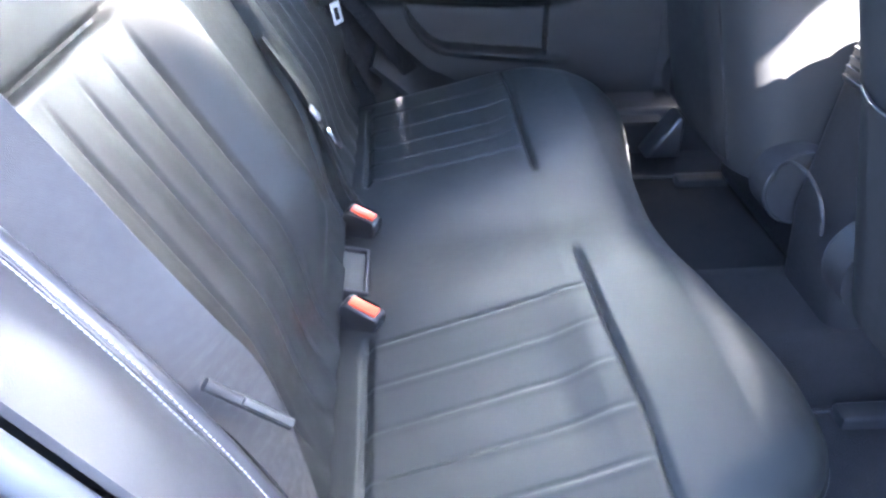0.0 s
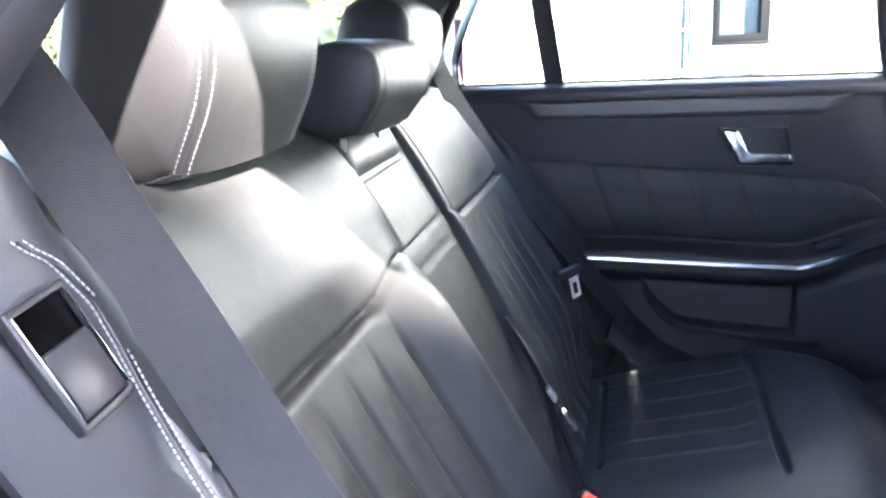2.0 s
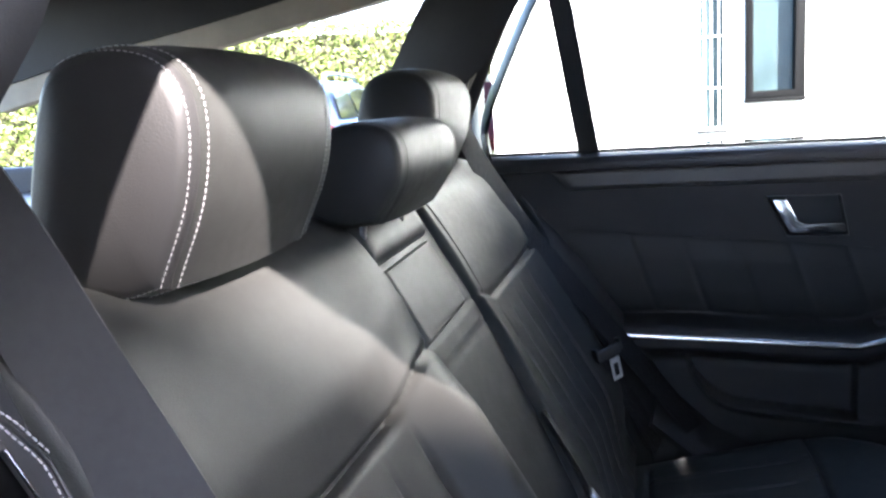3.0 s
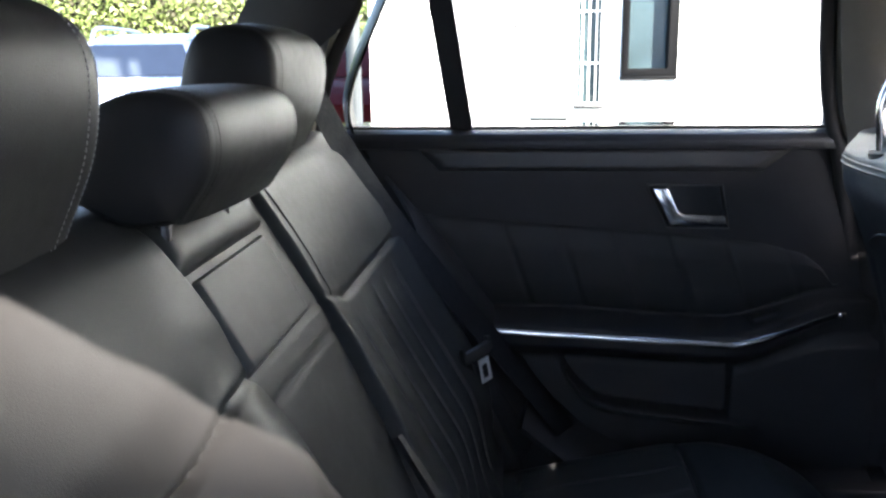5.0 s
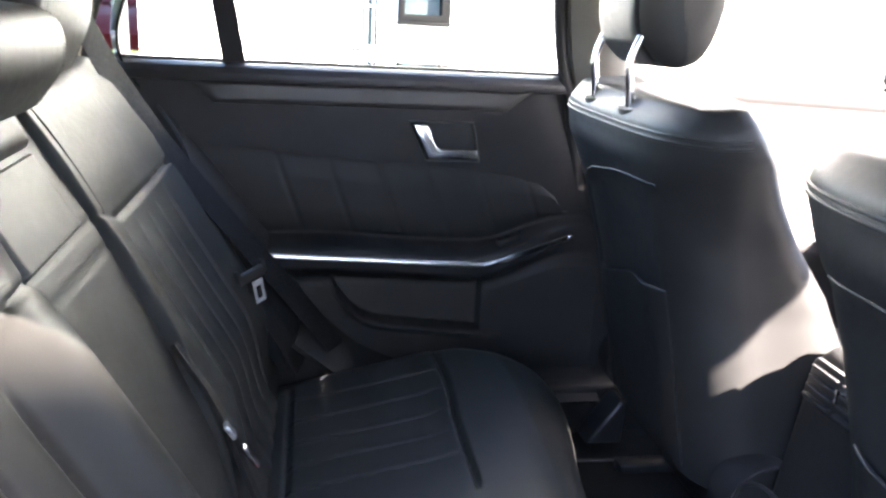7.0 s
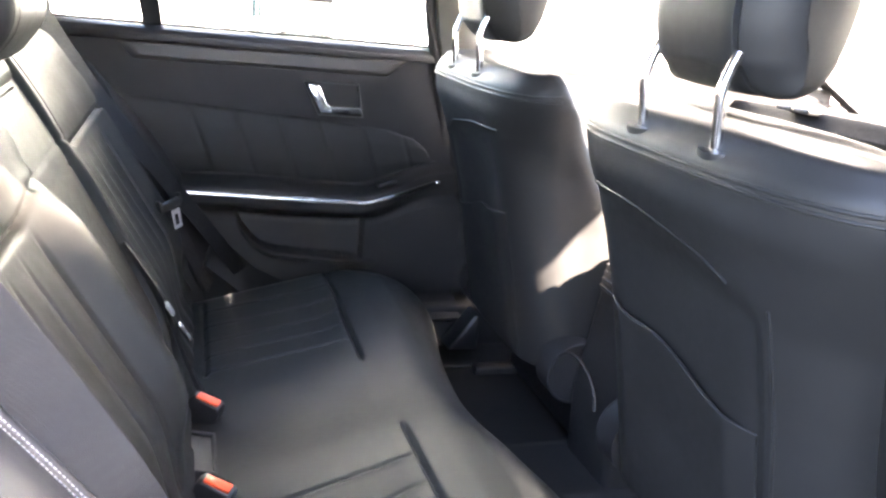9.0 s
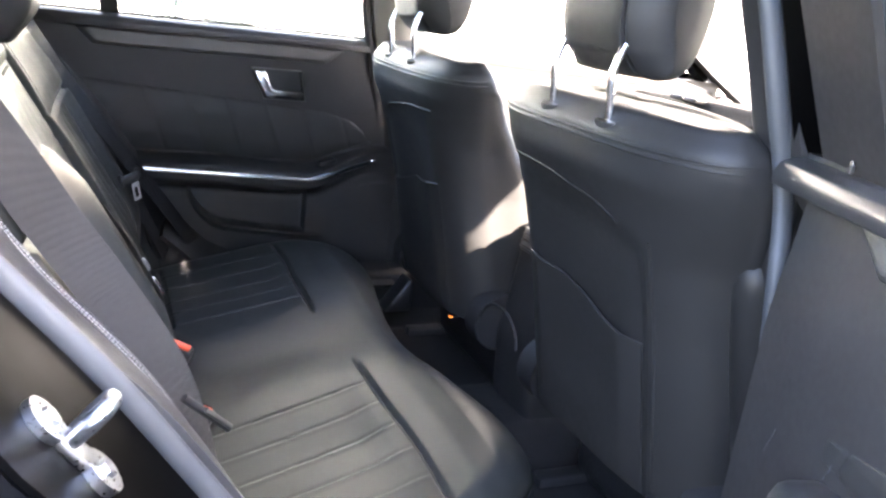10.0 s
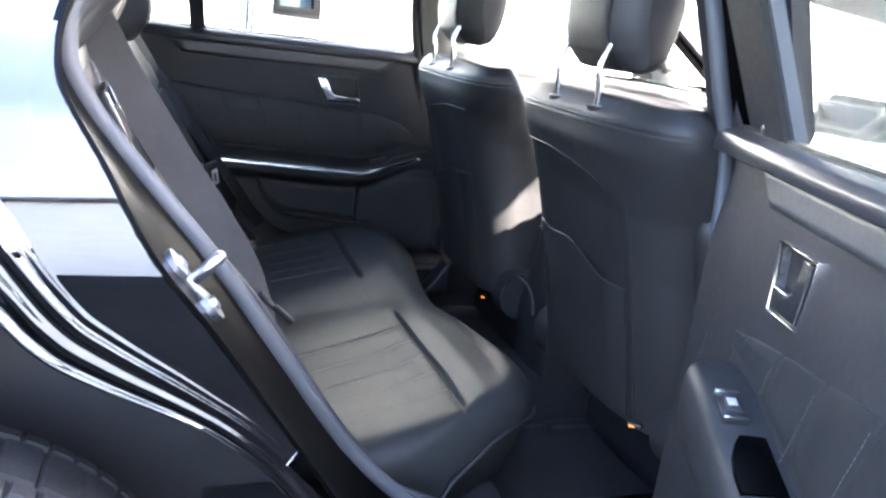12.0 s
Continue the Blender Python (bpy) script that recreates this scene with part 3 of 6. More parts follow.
def rear_door(T, label, at):
    ob = thing("rear_car_door", label, "car door", "rear doors", at=at)
    X1 = 0.655 if T is None else 0.602
    def inner(u, v):
        z = 0.345 + 0.607 * v
        x = door_rear_x(z) + 0.012 + (X1 - door_rear_x(z) - 0.012) * u
        return Vector((x, panel_y(x, z), z))
    def inner_b(u, v):
        p = inner(u, v)
        return Vector((p.x, 0.735, p.z))
    panel = part("inner_panel", slab(inner, inner_b, 220, 200 if T is None else 260), VINYL, ob, T=T)
    def skin(u, v):
        z = 0.325 + 0.64 * v
        x = door_rear_x(z) - 0.015 + (0.68 - door_rear_x(z)) * u
        return Vector((x, 0.885 + 0.02 * math.sin(3.0 * v) - 0.05 * sm(0.75, 1, v) - 0.04 * (1 - sm(0, 0.25, v)), z))
    def skin_b(u, v):
        p = skin(u, v)
        return Vector((p.x, 0.737, p.z))
    part("outer_skin", slab(skin, skin_b, 20, 24), PAINT, ob, "glossy black door skin", T=T)
    # belt-line cap
    ledge = [(0.684, 0.930), (0.684, 0.944), (0.690, 0.954), (0.702, 0.9595), (0.722, 0.9605), (0.736, 0.956), (0.736, 0.930)]
    part("belt_cap", prism(ledge, 0, -0.232, 0.652, 0.002), CAPTOP, ob, T=T)
    part("belt_seal", sweep([Vector((-0.23, 0.722, 0.962)), Vector((0.65, 0.722, 0.962))], flat(0.012, 0.006), (0, 0, 1)), DARK, ob, "black rubber window seal", T=T)
    # trim strip
    def strip(u, v):
        p = quadmap((-0.062, 0.893), (0.458, 0.893), (0.512, 0.934), (-0.10, 0.931), u, v)
        e = min(v, 1 - v, u * 6, (1 - u) * 6)
        return Vector((p.x, panel_y(p.x, p.y) - 0.001 - 0.007 * min(1, e * 6), p.y))
    part("trim_strip", slab(strip, lambda u, v: strip(u, v) + Vector((0, 0.012, 0)), 60, 14), TRIM, ob, "satin dark grey trim strip", T=T)
    part("bright_line", tube([Vector((x, panel_y(x, 0.935) - 0.006, 0.9345)) for x in (-0.095, 0.1, 0.3, 0.505)], 0.0016 if T is None else 0.0026), TRIM if T is None else CHROME, ob, T=T)
    # fluted leather insert
    def insert_top(x):
        return lerp([(-0.15, 0.826), (0.065, 0.809), (0.34, 0.790), (0.47, 0.776), (0.53, 0.760), (0.56, 0.738), (0.58, 0.708), (0.60, 0.69)] if T is None else [(-0.15, 0.815), (0.05, 0.806), (0.2, 0.79), (0.36, 0.768), (0.48, 0.745), (0.56, 0.718), (0.60, 0.69)], x)
    def insert(u, v):
        x = -0.10 + (0.69 if T is None else 0.55) * u
        z0 = shelf(x) + 0.012
        z = z0 + (max(insert_top(x), z0 + 0.004) - z0) * v
        e = min(u * 10, (1 - u) * 10, v * 3.5, (1 - v) * 3.5, 1)
        y = panel_y(x, z) - (0.0075 if T is None else 0.0022) * math.sqrt(max(0, e))
        for k in range(6):
            line = 0.045 + 0.089 * k + 0.35 * (0.805 - z)
            y += 0.0020 * bell(x, line, 0.0032)
            y -= (0.0006 if T is None else 0.0012) * bell(x, line + 0.045, 0.03)
        return Vector((x, y, z))
    part("insert", slab(insert, lambda u, v: insert(u, v) + Vector((0, 0.014, 0)), 170, 40), LEATHER_DARK, ob, "fluted black leather insert", T=T)
    for k in range(6):
        a = []
        for j in range(1, 14):
            z = 0.675 + 0.012 * j * 0.9
            x = 0.045 + 0.089 * k + 0.35 * (0.805 - z)
            if x < 0.56 and z < insert_top(x) - 0.01:
                a.append(Vector((x + 0.006, panel_y(x, z) - 0.0034, z)))
        if len(a) > 3 and T is not None:
            part("stitching", stitches(a, 0.004, 0.003, 0.0006), THREAD_DIM, ob, "grey stitching along a flute", T=T)
    # chrome strip along the armrest
    line = [Vector((x, panel_y(x, shelf(x) - 0.028) - 0.002, shelf(x) - 0.026)) for x in [0.03 + 0.01 * k for k in range(57)]]
    kink = []
    for p in line:
        z = 0.634 - 0.016 * (p.x - 0.05) / 0.37 if p.x < 0.42 else 0.618 + 0.042 * (p.x - 0.42) / 0.156
        kink.append(Vector((p.x, panel_y(p.x, z) - 0.001, z)))
    if T is None:
        part("chrome_strip", sweep(kink, disc(0.0058, 12, 0.0036), (0, -1, 0.3)), CHROME, ob, "bright chrome strip along the armrest", T=T)
        part("strip_end", rbox((0.012, 0.008, 0.01), kink[-1] + Vector((0.003, -0.002, 0)), 0.003), CHROME, ob, T=T)
    # opener: recessed bowl, frame and lever
    hy = panel_y(0.25, 0.84)
    if T is None:
        out = [(0.278, 0.872), (0.398, 0.872), (0.412, 0.800), (0.312, 0.800)]
        inn = [(0.2805, 0.8695), (0.3965, 0.8695), (0.410, 0.8025), (0.3135, 0.8025)]
        lever = [(0.285, 0.8665), (0.311, 0.8665), (0.329, 0.829), (0.339, 0.823), (0.404, 0.822), (0.4075, 0.8045), (0.3155, 0.8045)]
    else:
        out = [(0.301, 0.874), (0.393, 0.872), (0.387, 0.797), (0.312, 0.799)]
        inn = [(0.3035, 0.8715), (0.3905, 0.8695), (0.385, 0.7995), (0.314, 0.8015)]
        lever = [(0.307, 0.8685), (0.329, 0.8675), (0.338, 0.833), (0.347, 0.827), (0.382, 0.826), (0.381, 0.803), (0.316, 0.805)]
    fr = part("opener_frame", frame_prism(out, inn, 1, hy - 0.004, hy + 0.013, 0.0008), FRAME if T is None else CHROME, ob, "thin frame of the inside opener", T=T)
    part("bowl", prism(inn, 1, hy + 0.0085, hy + 0.0125), DARK, fr, "black opener bowl", T=T)
    # Open door's lever is coloured black for the dark surroundings its chrome mirrors
    part("lever", prism(lever, 1, hy - 0.005, hy + 0.006, 0.003), CHROME if T is None else DARK, fr, "satin chrome opener lever" if T is None else "opener lever coloured as a dark reflection", T=T)
    if T is not None:
        # Chrome tubes draw the bright reflections along the lever's edges
        part("lever_highlight", tube([Vector((x, hy - 0.0050, z)) for x, z in (lever[6], lever[0], lever[1])], 0.0014), CHROME, fr, "highlight along the lever edge", T=T)
        part("lever_highlight", tube([Vector((x, hy - 0.0050, z)) for x, z in lever[3:5]], 0.0010), CHROME, fr, "highlight along the lever edge", T=T)
    # window switch and pull on the armrest
    sx = 0.47 if T is None else 0.335
    if T is None:
        part("window_switch", rbox((0.045, 0.026, 0.012), (sx, panel_y(sx, shelf(sx) - 0.03) + 0.022, shelf(sx) + 0.004), 0.003, turn=pose(0, 0, 0, 0, -18, 0)), VINYL, ob, "black window switch", T=T)
    else:
        def section(x):
            end = math.sqrt(max(0.0, 1 - (max(0.0, x - 0.395) / 0.060) ** 2))
            deep, tall = ARM_OUT * (0.25 + 0.75 * end), 0.105
            foot, top_z = panel_y(x, shelf(x) + 0.02), shelf(x) - 0.016 * (1 - end)
            ring = [(-0.01, -tall), (0.5 * deep, -tall), (0.85 * deep, 0.018 - tall), (0.97 * deep, 0.045 - tall), (deep, -0.028), (0.97 * deep, -0.012), (0.88 * deep, -0.003), (0.72 * deep, 0.0), (0.3 * deep, 0.001), (-0.01, 0.001)]
            return [Vector((x, foot - u, top_z + w)) for u, w in ring]
        stops = [-0.06 + 0.02 * k for k in range(23)] + [0.405, 0.415, 0.425, 0.434, 0.441, 0.447, 0.451, 0.4535, 0.4548]
        part("armrest", loft([section(x) for x in stops]), LEATHER_DARK, ob, "padded black leather armrest", T=T, sharp=50)
        tip = math.degrees(math.atan2(shelf(sx + 0.02) - shelf(sx - 0.02), 0.04))
        top = Matrix.Translation((sx, panel_y(sx, shelf(sx) + 0.02) - 0.034, shelf(sx) + 0.002)) @ pose(0, 0, 0, 0, -tip, 0)
        switch = part("window_switch", rbox((0.042, 0.026, 0.008), (0, 0, 0), 0.002), DARK, ob, "black window switch with chrome edges", T=T @ top)
        part("rocker", rbox((0.024, 0.018, 0.006), (0, 0, 0.004), 0.002), VINYL, switch, T=T @ top)
        part("rocker_mark", rbox((0.011, 0.010, 0.0006), (0.001, 0, 0.0072), 0.0002), THREAD, switch, "pale mark on the rocker", T=T @ top)
        for s in (-1, 1):
            part("switch_edge", rbox((0.004, 0.026, 0.003), (s * 0.02, 0, 0.0042), 0.001), CHROME, switch, T=T @ top)
        px0 = sx - 0.070
        cup = Matrix.Translation((px0, panel_y(px0, shelf(px0) + 0.02) - 0.030, shelf(px0) + 0.001)) @ pose(0, 0, 0, 0, -tip, 0)
        # Flat black plate stands in for the shade inside the pull opening
        part("pull_shade_plate", prism([(0.036, 0.022), (0.036, -0.004), (0.024, -0.012), (0.006, -0.019), (-0.016, -0.022), (-0.040, -0.022), (-0.040, 0.022)], 2, -0.006, 0.0022, 0.0008), JAMB, ob, "black plate for the shaded pull opening", T=T @ cup)
    part("lock_knob", tube([Vector((0.555, 0.708, 0.962)), Vector((0.555, 0.708, 0.970))], 0.003), DARK, ob, T=T)
    part("knob_tip", tube([Vector((0.555, 0.708, 0.970)), Vector((0.555, 0.708, 0.974))], 0.0026), CHROME, ob, T=T)
    # window frame and panes
    def lean(z):
        return 0.728 - (0.26 if T is None else 0.45) * (z - 0.96)
    def post(x0, z0, x1, z1, w, t, mat, name, lab="", dy=0.0):
        a, b = Vector((x0, lean(z0) + dy, z0)), Vector((x1, lean(z1) + dy, z1))
        return part(name, sweep([a, a.lerp(b, 0.5), b], flat(w, t), (0, -1, 0.2)), mat, ob, lab, T=T)
    post(-0.285 if T is None else -0.245, 0.96, -0.18 if T is None else -0.142, 1.30, 0.03, 0.03, DARK, "frame_post")
    post(-0.027, 0.958, -0.075, 1.31, 0.036, 0.03, DARK, "window_divider", "black upright window divider")
    post(-0.008, 0.96, -0.056, 1.31, 0.003, 0.034, CHROME, "divider_edge")
    post(0.605 if T is None else 0.562, 0.955, 0.565 if T is None else 0.545, 1.31 if T is None else 1.25, 0.08 if T is None else 0.125, 0.035 if T is None else 0.02, PILLAR if T is None else VINYL, "frame_post")
    post(0.562 if T is None else 0.489, 0.958, 0.523 if T is None else 0.470, 1.31 if T is None else 1.25, 0.006 if T is None else 0.012, 0.03 if T is None else 0.014, RUBBER, "window_channel")
    part("frame_top", sweep([Vector((x, lean(z), z)) for x, z in (((-0.13, 1.295), (-0.02, 1.318), (0.3, 1.325), (0.58, 1.315)) if T is None else ((-0.13, 1.27), (-0.02, 1.285), (0.3, 1.28), (0.575, 1.255)))], flat(0.03, 0.04), (0, -1, 0.2)), DARK, ob, T=T)
    def pane(x0, x1, x2, x3, name):
        top = 1.31 if T is None else 1.25
        q = [(x0, 0.95), (x1, 0.95), (x2, top), (x3, top)]
        bm = bmesh.new()
        f = [bm.verts.new((x, lean(z) + 0.006, z)) for x, z in q]
        b = [bm.verts.new((x, lean(z) + 0.010, z)) for x, z in q]
        bm.faces.new(f)
        bm.faces.new(b[::-1])
        for k in range(4):
            bm.faces.new((f[k], b[k], b[(k + 1) % 4], f[(k + 1) % 4]))
        o = part(name, bm, GLASS_TINT, ob, smooth=False, T=T)
        return o
    pane(-0.015, 0.575, 0.54, -0.06, "window_pane")
    pane(-0.28, -0.04, -0.09, -0.17, "quarter_pane")
    return ob


rear_door(None, "closed rear door with black leather insert and chrome strip", (0.2, 0.80, 0.33))
HINGE, OPEN = Vector((0.605, -0.695, 0)), 70
swing = Matrix.Translation(HINGE) @ Matrix.Rotation(radians(OPEN), 4, "Z") @ Matrix.Translation(-HINGE)
MIRROR = Matrix(((1, 0, 0, 0), (0, -1, 0, 2 * CY), (0, 0, 1, 0), (0, 0, 0, 1)))
ARM_RISE, ARM_Z, ARM_OUT, ARM_SLOPE = 0.0, 0.660, 0.062, 0.070        # the armrest of the open door
rear_door(swing @ MIRROR, "open rear door swung wide with black leather insert", tuple(swing @ Vector((0.2, -0.76, 0.33))))


# ---- front seats
def seat_mid(z):
    return 0.592 + 0.27 * (0.95 - z)


def seat_half(z, q=1.0):
    """Half the width of the rear face, which narrows at the waist towards the door."""
    if q < 0:
        return lerp([(0.44, 0.220), (0.60, 0.212), (0.70, 0.206), (0.80, 0.212), (0.86, 0.234), (0.92, 0.263), (0.945, 0.265), (0.965, 0.258), (0.985, 0.238)], z)
    return lerp([(0.44, 0.222), (0.60, 0.215), (0.70, 0.207), (0.80, 0.216), (0.86, 0.241), (0.92, 0.264), (0.945, 0.265), (0.965, 0.258), (0.985, 0.238)], z)


def seat_flare(z, q=1.0):
    """How much wider the seat is at its front than at its rear face."""
    if q < 0:
        return 0.018 * (1 - sm(0.78, 0.90, z))
    return lerp([(0.44, 0.055), (0.80, 0.055), (0.88, 0.035), (0.93, 0.010), (0.985, 0.0)], z)


def seat_deep(z):
    return lerp([(0.44, 0.10), (0.7, 0.092), (0.88, 0.094), (0.93, 0.090), (0.96, 0.078), (0.985, 0.05)], z)


def seat_fore(z):
    return lerp([(0.44, 0.15), (0.65, 0.165), (0.72, 0.145), (0.80, 0.10), (0.93, 0.044), (0.985, 0.03)], z)


def arch(q):
    """Upper edge of the sunk panel in the seat's back: highest towards the car's middle."""
    return 0.866 - 0.020 * sm(-0.10, 0.10, q) - 2.2 * max(0.0, q - 0.05) ** 1.7


def seat_rear(q, z):
    """x of the front seat's rear face, with its sunk panel. q: from the seat's middle, positive to the door."""
    k = max(0.0, 1 - min(1.0, abs(q) / seat_half(z, q)) ** 3.2)
    k = k ** 0.45
    if q < 0:                                    # the inner corner is one wide round below the shoulder
        e = min(1.0, max(0.0, -q - 0.125) / (seat_half(z, q) - 0.125))
        k += (math.sqrt(1 - e * e) - k) * (1 - sm(0.83, 0.91, z))
    inside = sm(-0.002, 0.012, arch(q) - z) * sm(0.0, 0.018, 0.15 - q)
    x = seat_mid(z) - seat_deep(z) * k
    x += 0.012 * bell(q, 0.0, 0.10) * sm(0.5, 0.6, z) * (1 - sm(0.80, 0.86, z)) + 0.006 * inside
    return x - 0.006 * bell(z, 0.895, 0.02) * k


def front_seat(yc, label):
    out = -1 if yc < 0 else 1                    # towards the door
    ob = thing("bucket_seat", label, "car seat", "front seats", at=(0.85, yc, 0.24))
    def across(q):
        return yc + out * q
    rings = []
    levels = [0.44 + 0.010 * k for k in range(49)] + [0.926, 0.932, 0.938, 0.944, 0.952, 0.959, 0.967, 0.974, 0.979, 0.983]
    def lifted(x, q, z):
        lift = 0.27 * min(0.0, x - seat_mid(z)) - 0.06 * max(0.0, x - seat_mid(z))
        return z + sm(0.9, 0.985, z) * (lift - 0.012 * (q / seat_half(z, q)) ** 4)
    for z in levels:
        ring = []
        for k in range(200):
            a = 2 * math.pi * k / 200
            cq, sq = math.cos(a), math.sin(a)
            q = seat_half(z, cq) * math.copysign(abs(cq) ** 0.40, cq)
            d = math.copysign(abs(sq) ** 0.55, sq)
            x = seat_rear(q, z) if d < 0 else seat_mid(z) + d * seat_fore(z)
            wide = q * (1 + seat_flare(z, q) / seat_half(z, q) * (sm(-1.3, 1.1, d) if q > 0 else sm(0.0, 0.8, d)))
            ring.append(Vector((x, across(wide), lifted(x, q, z))))
        rings.append(ring)
    c = sum(rings[-1], Vector()) / len(rings[-1])
    for k, up in ((0.93, 0.0015), (0.8, 0.003), (0.6, 0.004), (0.3, 0.0045)):
        rings.append([c + (p - c) * k + Vector((0, 0, up)) for p in rings[len(levels) - 1]])
    part("backrest", loft(rings), LEATHER_DARK, ob, "black leather seat back")
    # double piping under the top cap
    def rim(z, proud):
        w, line = seat_half(z), []
        for k in range(101):
            a = math.pi + math.pi * k / 100
            q = w * math.copysign(abs(math.cos(a)) ** 0.40, math.cos(a))
            x = seat_rear(q, z)
            side = math.copysign(proud * sm(0.93, 1.0, abs(q) / w), q)
            line.append(Vector((x - proud, across(q + side), lifted(x, q, z))))
        return line
    for z in (0.946, 0.935):
        part("top_piping", tube(rim(z, 0.0006), 0.0020), LEATHER_DARK, ob, "leather piping below the top cap")
    crease = [Vector((seat_rear(q, arch(q)) - 0.0006, across(q), arch(q) + 0.001)) for q in [-0.165 + 0.0065 * k for k in range(43)]]
    part("panel_crease", tube(crease, 0.0016), LEATHER_DARK, ob)
    def pocket(u, v):
        q = -0.146 + 0.281 * u
        z1 = 0.722 - 0.045 * u + 0.007 * math.sin(2 * math.pi * (u - 0.08)) - 0.006 * bell(u, 0.22, 0.1)
        z = 0.455 + (z1 - 0.455) * v
        e = min(u * 8, (1 - u) * 8, 1)
        return Vector((seat_rear(q, z) - 0.002 - 0.011 * e * (0.5 + 0.5 * v), across(q), z))
    part("map_pocket", slab(pocket, lambda u, v: pocket(u, v) + Vector((0.006, 0, 0)), 60, 24), LEATHER_DARK, ob, "flat leather map pocket")
    part("pocket_hem", tube([pocket(u / 40, 1) + Vector((0.002, 0, 0)) for u in range(41)], 0.0022), LEATHER_DARK, ob)
    part("corner_piping", tube([Vector((seat_rear(0.158, z) - 0.001, across(0.158), z)) for z in [0.46 + 0.02 * k for k in range(19)]], 0.0020), LEATHER_DARK, ob, "leather piping down the outer corner")
    # side wings, which begin below the shoulder
    def wing(u, v):
        z = 0.44 + 0.398 * v
        a = math.pi * (u - 0.5)
        top = math.sqrt(max(0.0, 1 - max(0.0, (v - 0.86) / 0.14) ** 2))
        return Vector((0.575 + 0.27 * (0.95 - z) + 0.085 * (1 - 0.97 * math.cos(a)) + 0.05 * (1 - top), across(0.240 + 0.046 * math.sin(a) * (0.35 + 0.65 * top)), z))
    part("side_wing", slab(wing, lambda u, v: wing(u, v) + Vector((0.10, 0, 0)), 24, 36), LEATHER_DARK, ob, "padded leather side wing")
    for sgn in (-1, 1):
        part("recliner_cover", tube([Vector((0.705, across(sgn * 0.20), 0.455)), Vector((0.705, across(sgn * 0.246), 0.455)), Vector((0.705, across(sgn * 0.252), 0.455))], 0.058, n=36), VINYL, ob, "round black recliner cover")
        part("cover_rim", tube([Vector((0.705 + 0.056 * math.cos(math.pi * j / 18), across(sgn * 0.251), 0.455 + 0.056 * math.sin(math.pi * j / 18))) for j in range(36)], 0.003, close=True, normal=(0, 1, 0)), VINYL, ob)
    part("seat_cushion", rbox((0.56, 0.48, 0.17), (1.03, yc, 0.44), 0.06, 4), LEATHER_DARK, ob)
    part("seat_frame", rbox((0.50, 0.42, 0.12), (1.02, yc, 0.31), 0.03), DARK, ob)
    for sgn in (-1, 1):
        part("rail", rbox((0.62, 0.035, 0.04), (0.99, yc + sgn * 0.18, 0.245), 0.006), DARK, ob, "dark steel seat rail")
    return ob


def front_headrest(yc, label):
    ob = thing("front_headrest", label, "headrest", "front headrests", at=(0.56, yc, 0.96))
    prof = [(0.524, 1.034), (0.514, 1.075), (0.516, 1.14), (0.530, 1.20), (0.57, 1.222), (0.612, 1.20), (0.628, 1.13), (0.622, 1.06), (0.600, 1.014), (0.558, 1.006)]
    cx, cz = sum(p[0] for p in prof) / len(prof), sum(p[1] for p in prof) / len(prof)
    path = smooth_path([(p[0], 0, p[1]) for p in prof] + [(prof[0][0], 0, prof[0][1])], 6)[:-1]
    def ring(y, k, fore=0.0):
        """The outline shrunk by k; fore cuts its rear edge forwards."""
        out = []
        for p in path:
            x = cx + (p.x - cx) * k
            rear = 1 - sm(cx - 0.05, cx + 0.02, x)
            out.append(Vector((x + fore * rear, yc + y, cz + (p.z - cz) * k)))
        return out
    part("shell", loft([ring(-0.0665, 0.97), ring(-0.064, 0.99), ring(-0.05, 1.0), ring(0, 1.006), ring(0.05, 1.0), ring(0.064, 0.99), ring(0.0665, 0.97)]), LEATHER_DARK, ob, "dark smooth middle shell")
    for s in (-1, 1):
        part("wing", loft([ring(s * 0.0672, 0.965, 0.006), ring(s * 0.071, 0.992, 0.006), ring(s * 0.082, 0.995, 0.014), ring(s * 0.094, 0.975, 0.028), ring(s * 0.102, 0.93, 0.040), ring(s * 0.106, 0.84, 0.05), ring(s * 0.108, 0.5, 0.03)]), LEATHER_DARK, ob)
        post = smooth_path([(0.526, yc + s * 0.069, 0.93), (0.521, yc + s * 0.069, 0.975), (0.518, yc + s * 0.069, 1.012), (0.534, yc + s * 0.069, 1.055), (0.56, yc + s * 0.069, 1.10)], 4)
        part("post", tube(post, 0.0055, n=12), CHROME, ob, "polished chrome headrest post")
        c0, c1 = Vector((0.526, yc + s * 0.069, 0.939)), Vector((-0.25, 0, 0.968))
        rings = [[c0 + c1 * h + Vector((0.968 * 0.013 * k * math.cos(a), 0.024 * k * math.sin(a), 0.25 * 0.013 * k * math.cos(a))) for a in [2 * math.pi * j / 28 for j in range(28)]] for h, k in ((0, 1.0), (0.012, 1.0), (0.0145, 0.93), (0.015, 0.5))]
        part("post_collar", loft(rings), DARK, ob, "black post collar")
    return ob


DRIVER_Y, PASSENGER_Y = -0.336, 0.352
front_seat(DRIVER_Y, "black leather driver's seat seen from behind")
front_seat(PASSENGER_Y, "black leather front passenger seat, side in sunlight")
front_headrest(DRIVER_Y, "black leather driver's headrest on chrome posts")
front_headrest(PASSENGER_Y, "black leather front passenger headrest on chrome posts")


# ---- floor, tunnel, console, dashboard
def floor_z(x, y):
    q = abs(y - CY)
    z = 0.235 + 0.085 * (1 - sm(0.08, 0.15, q)) + 0.05 * (1 - sm(0.30, 0.50, x)) + 0.06 * sm(0.56, 0.62, q)
    return z + 0.002 * noise.noise(Vector((x * 12, y * 12, 0)))


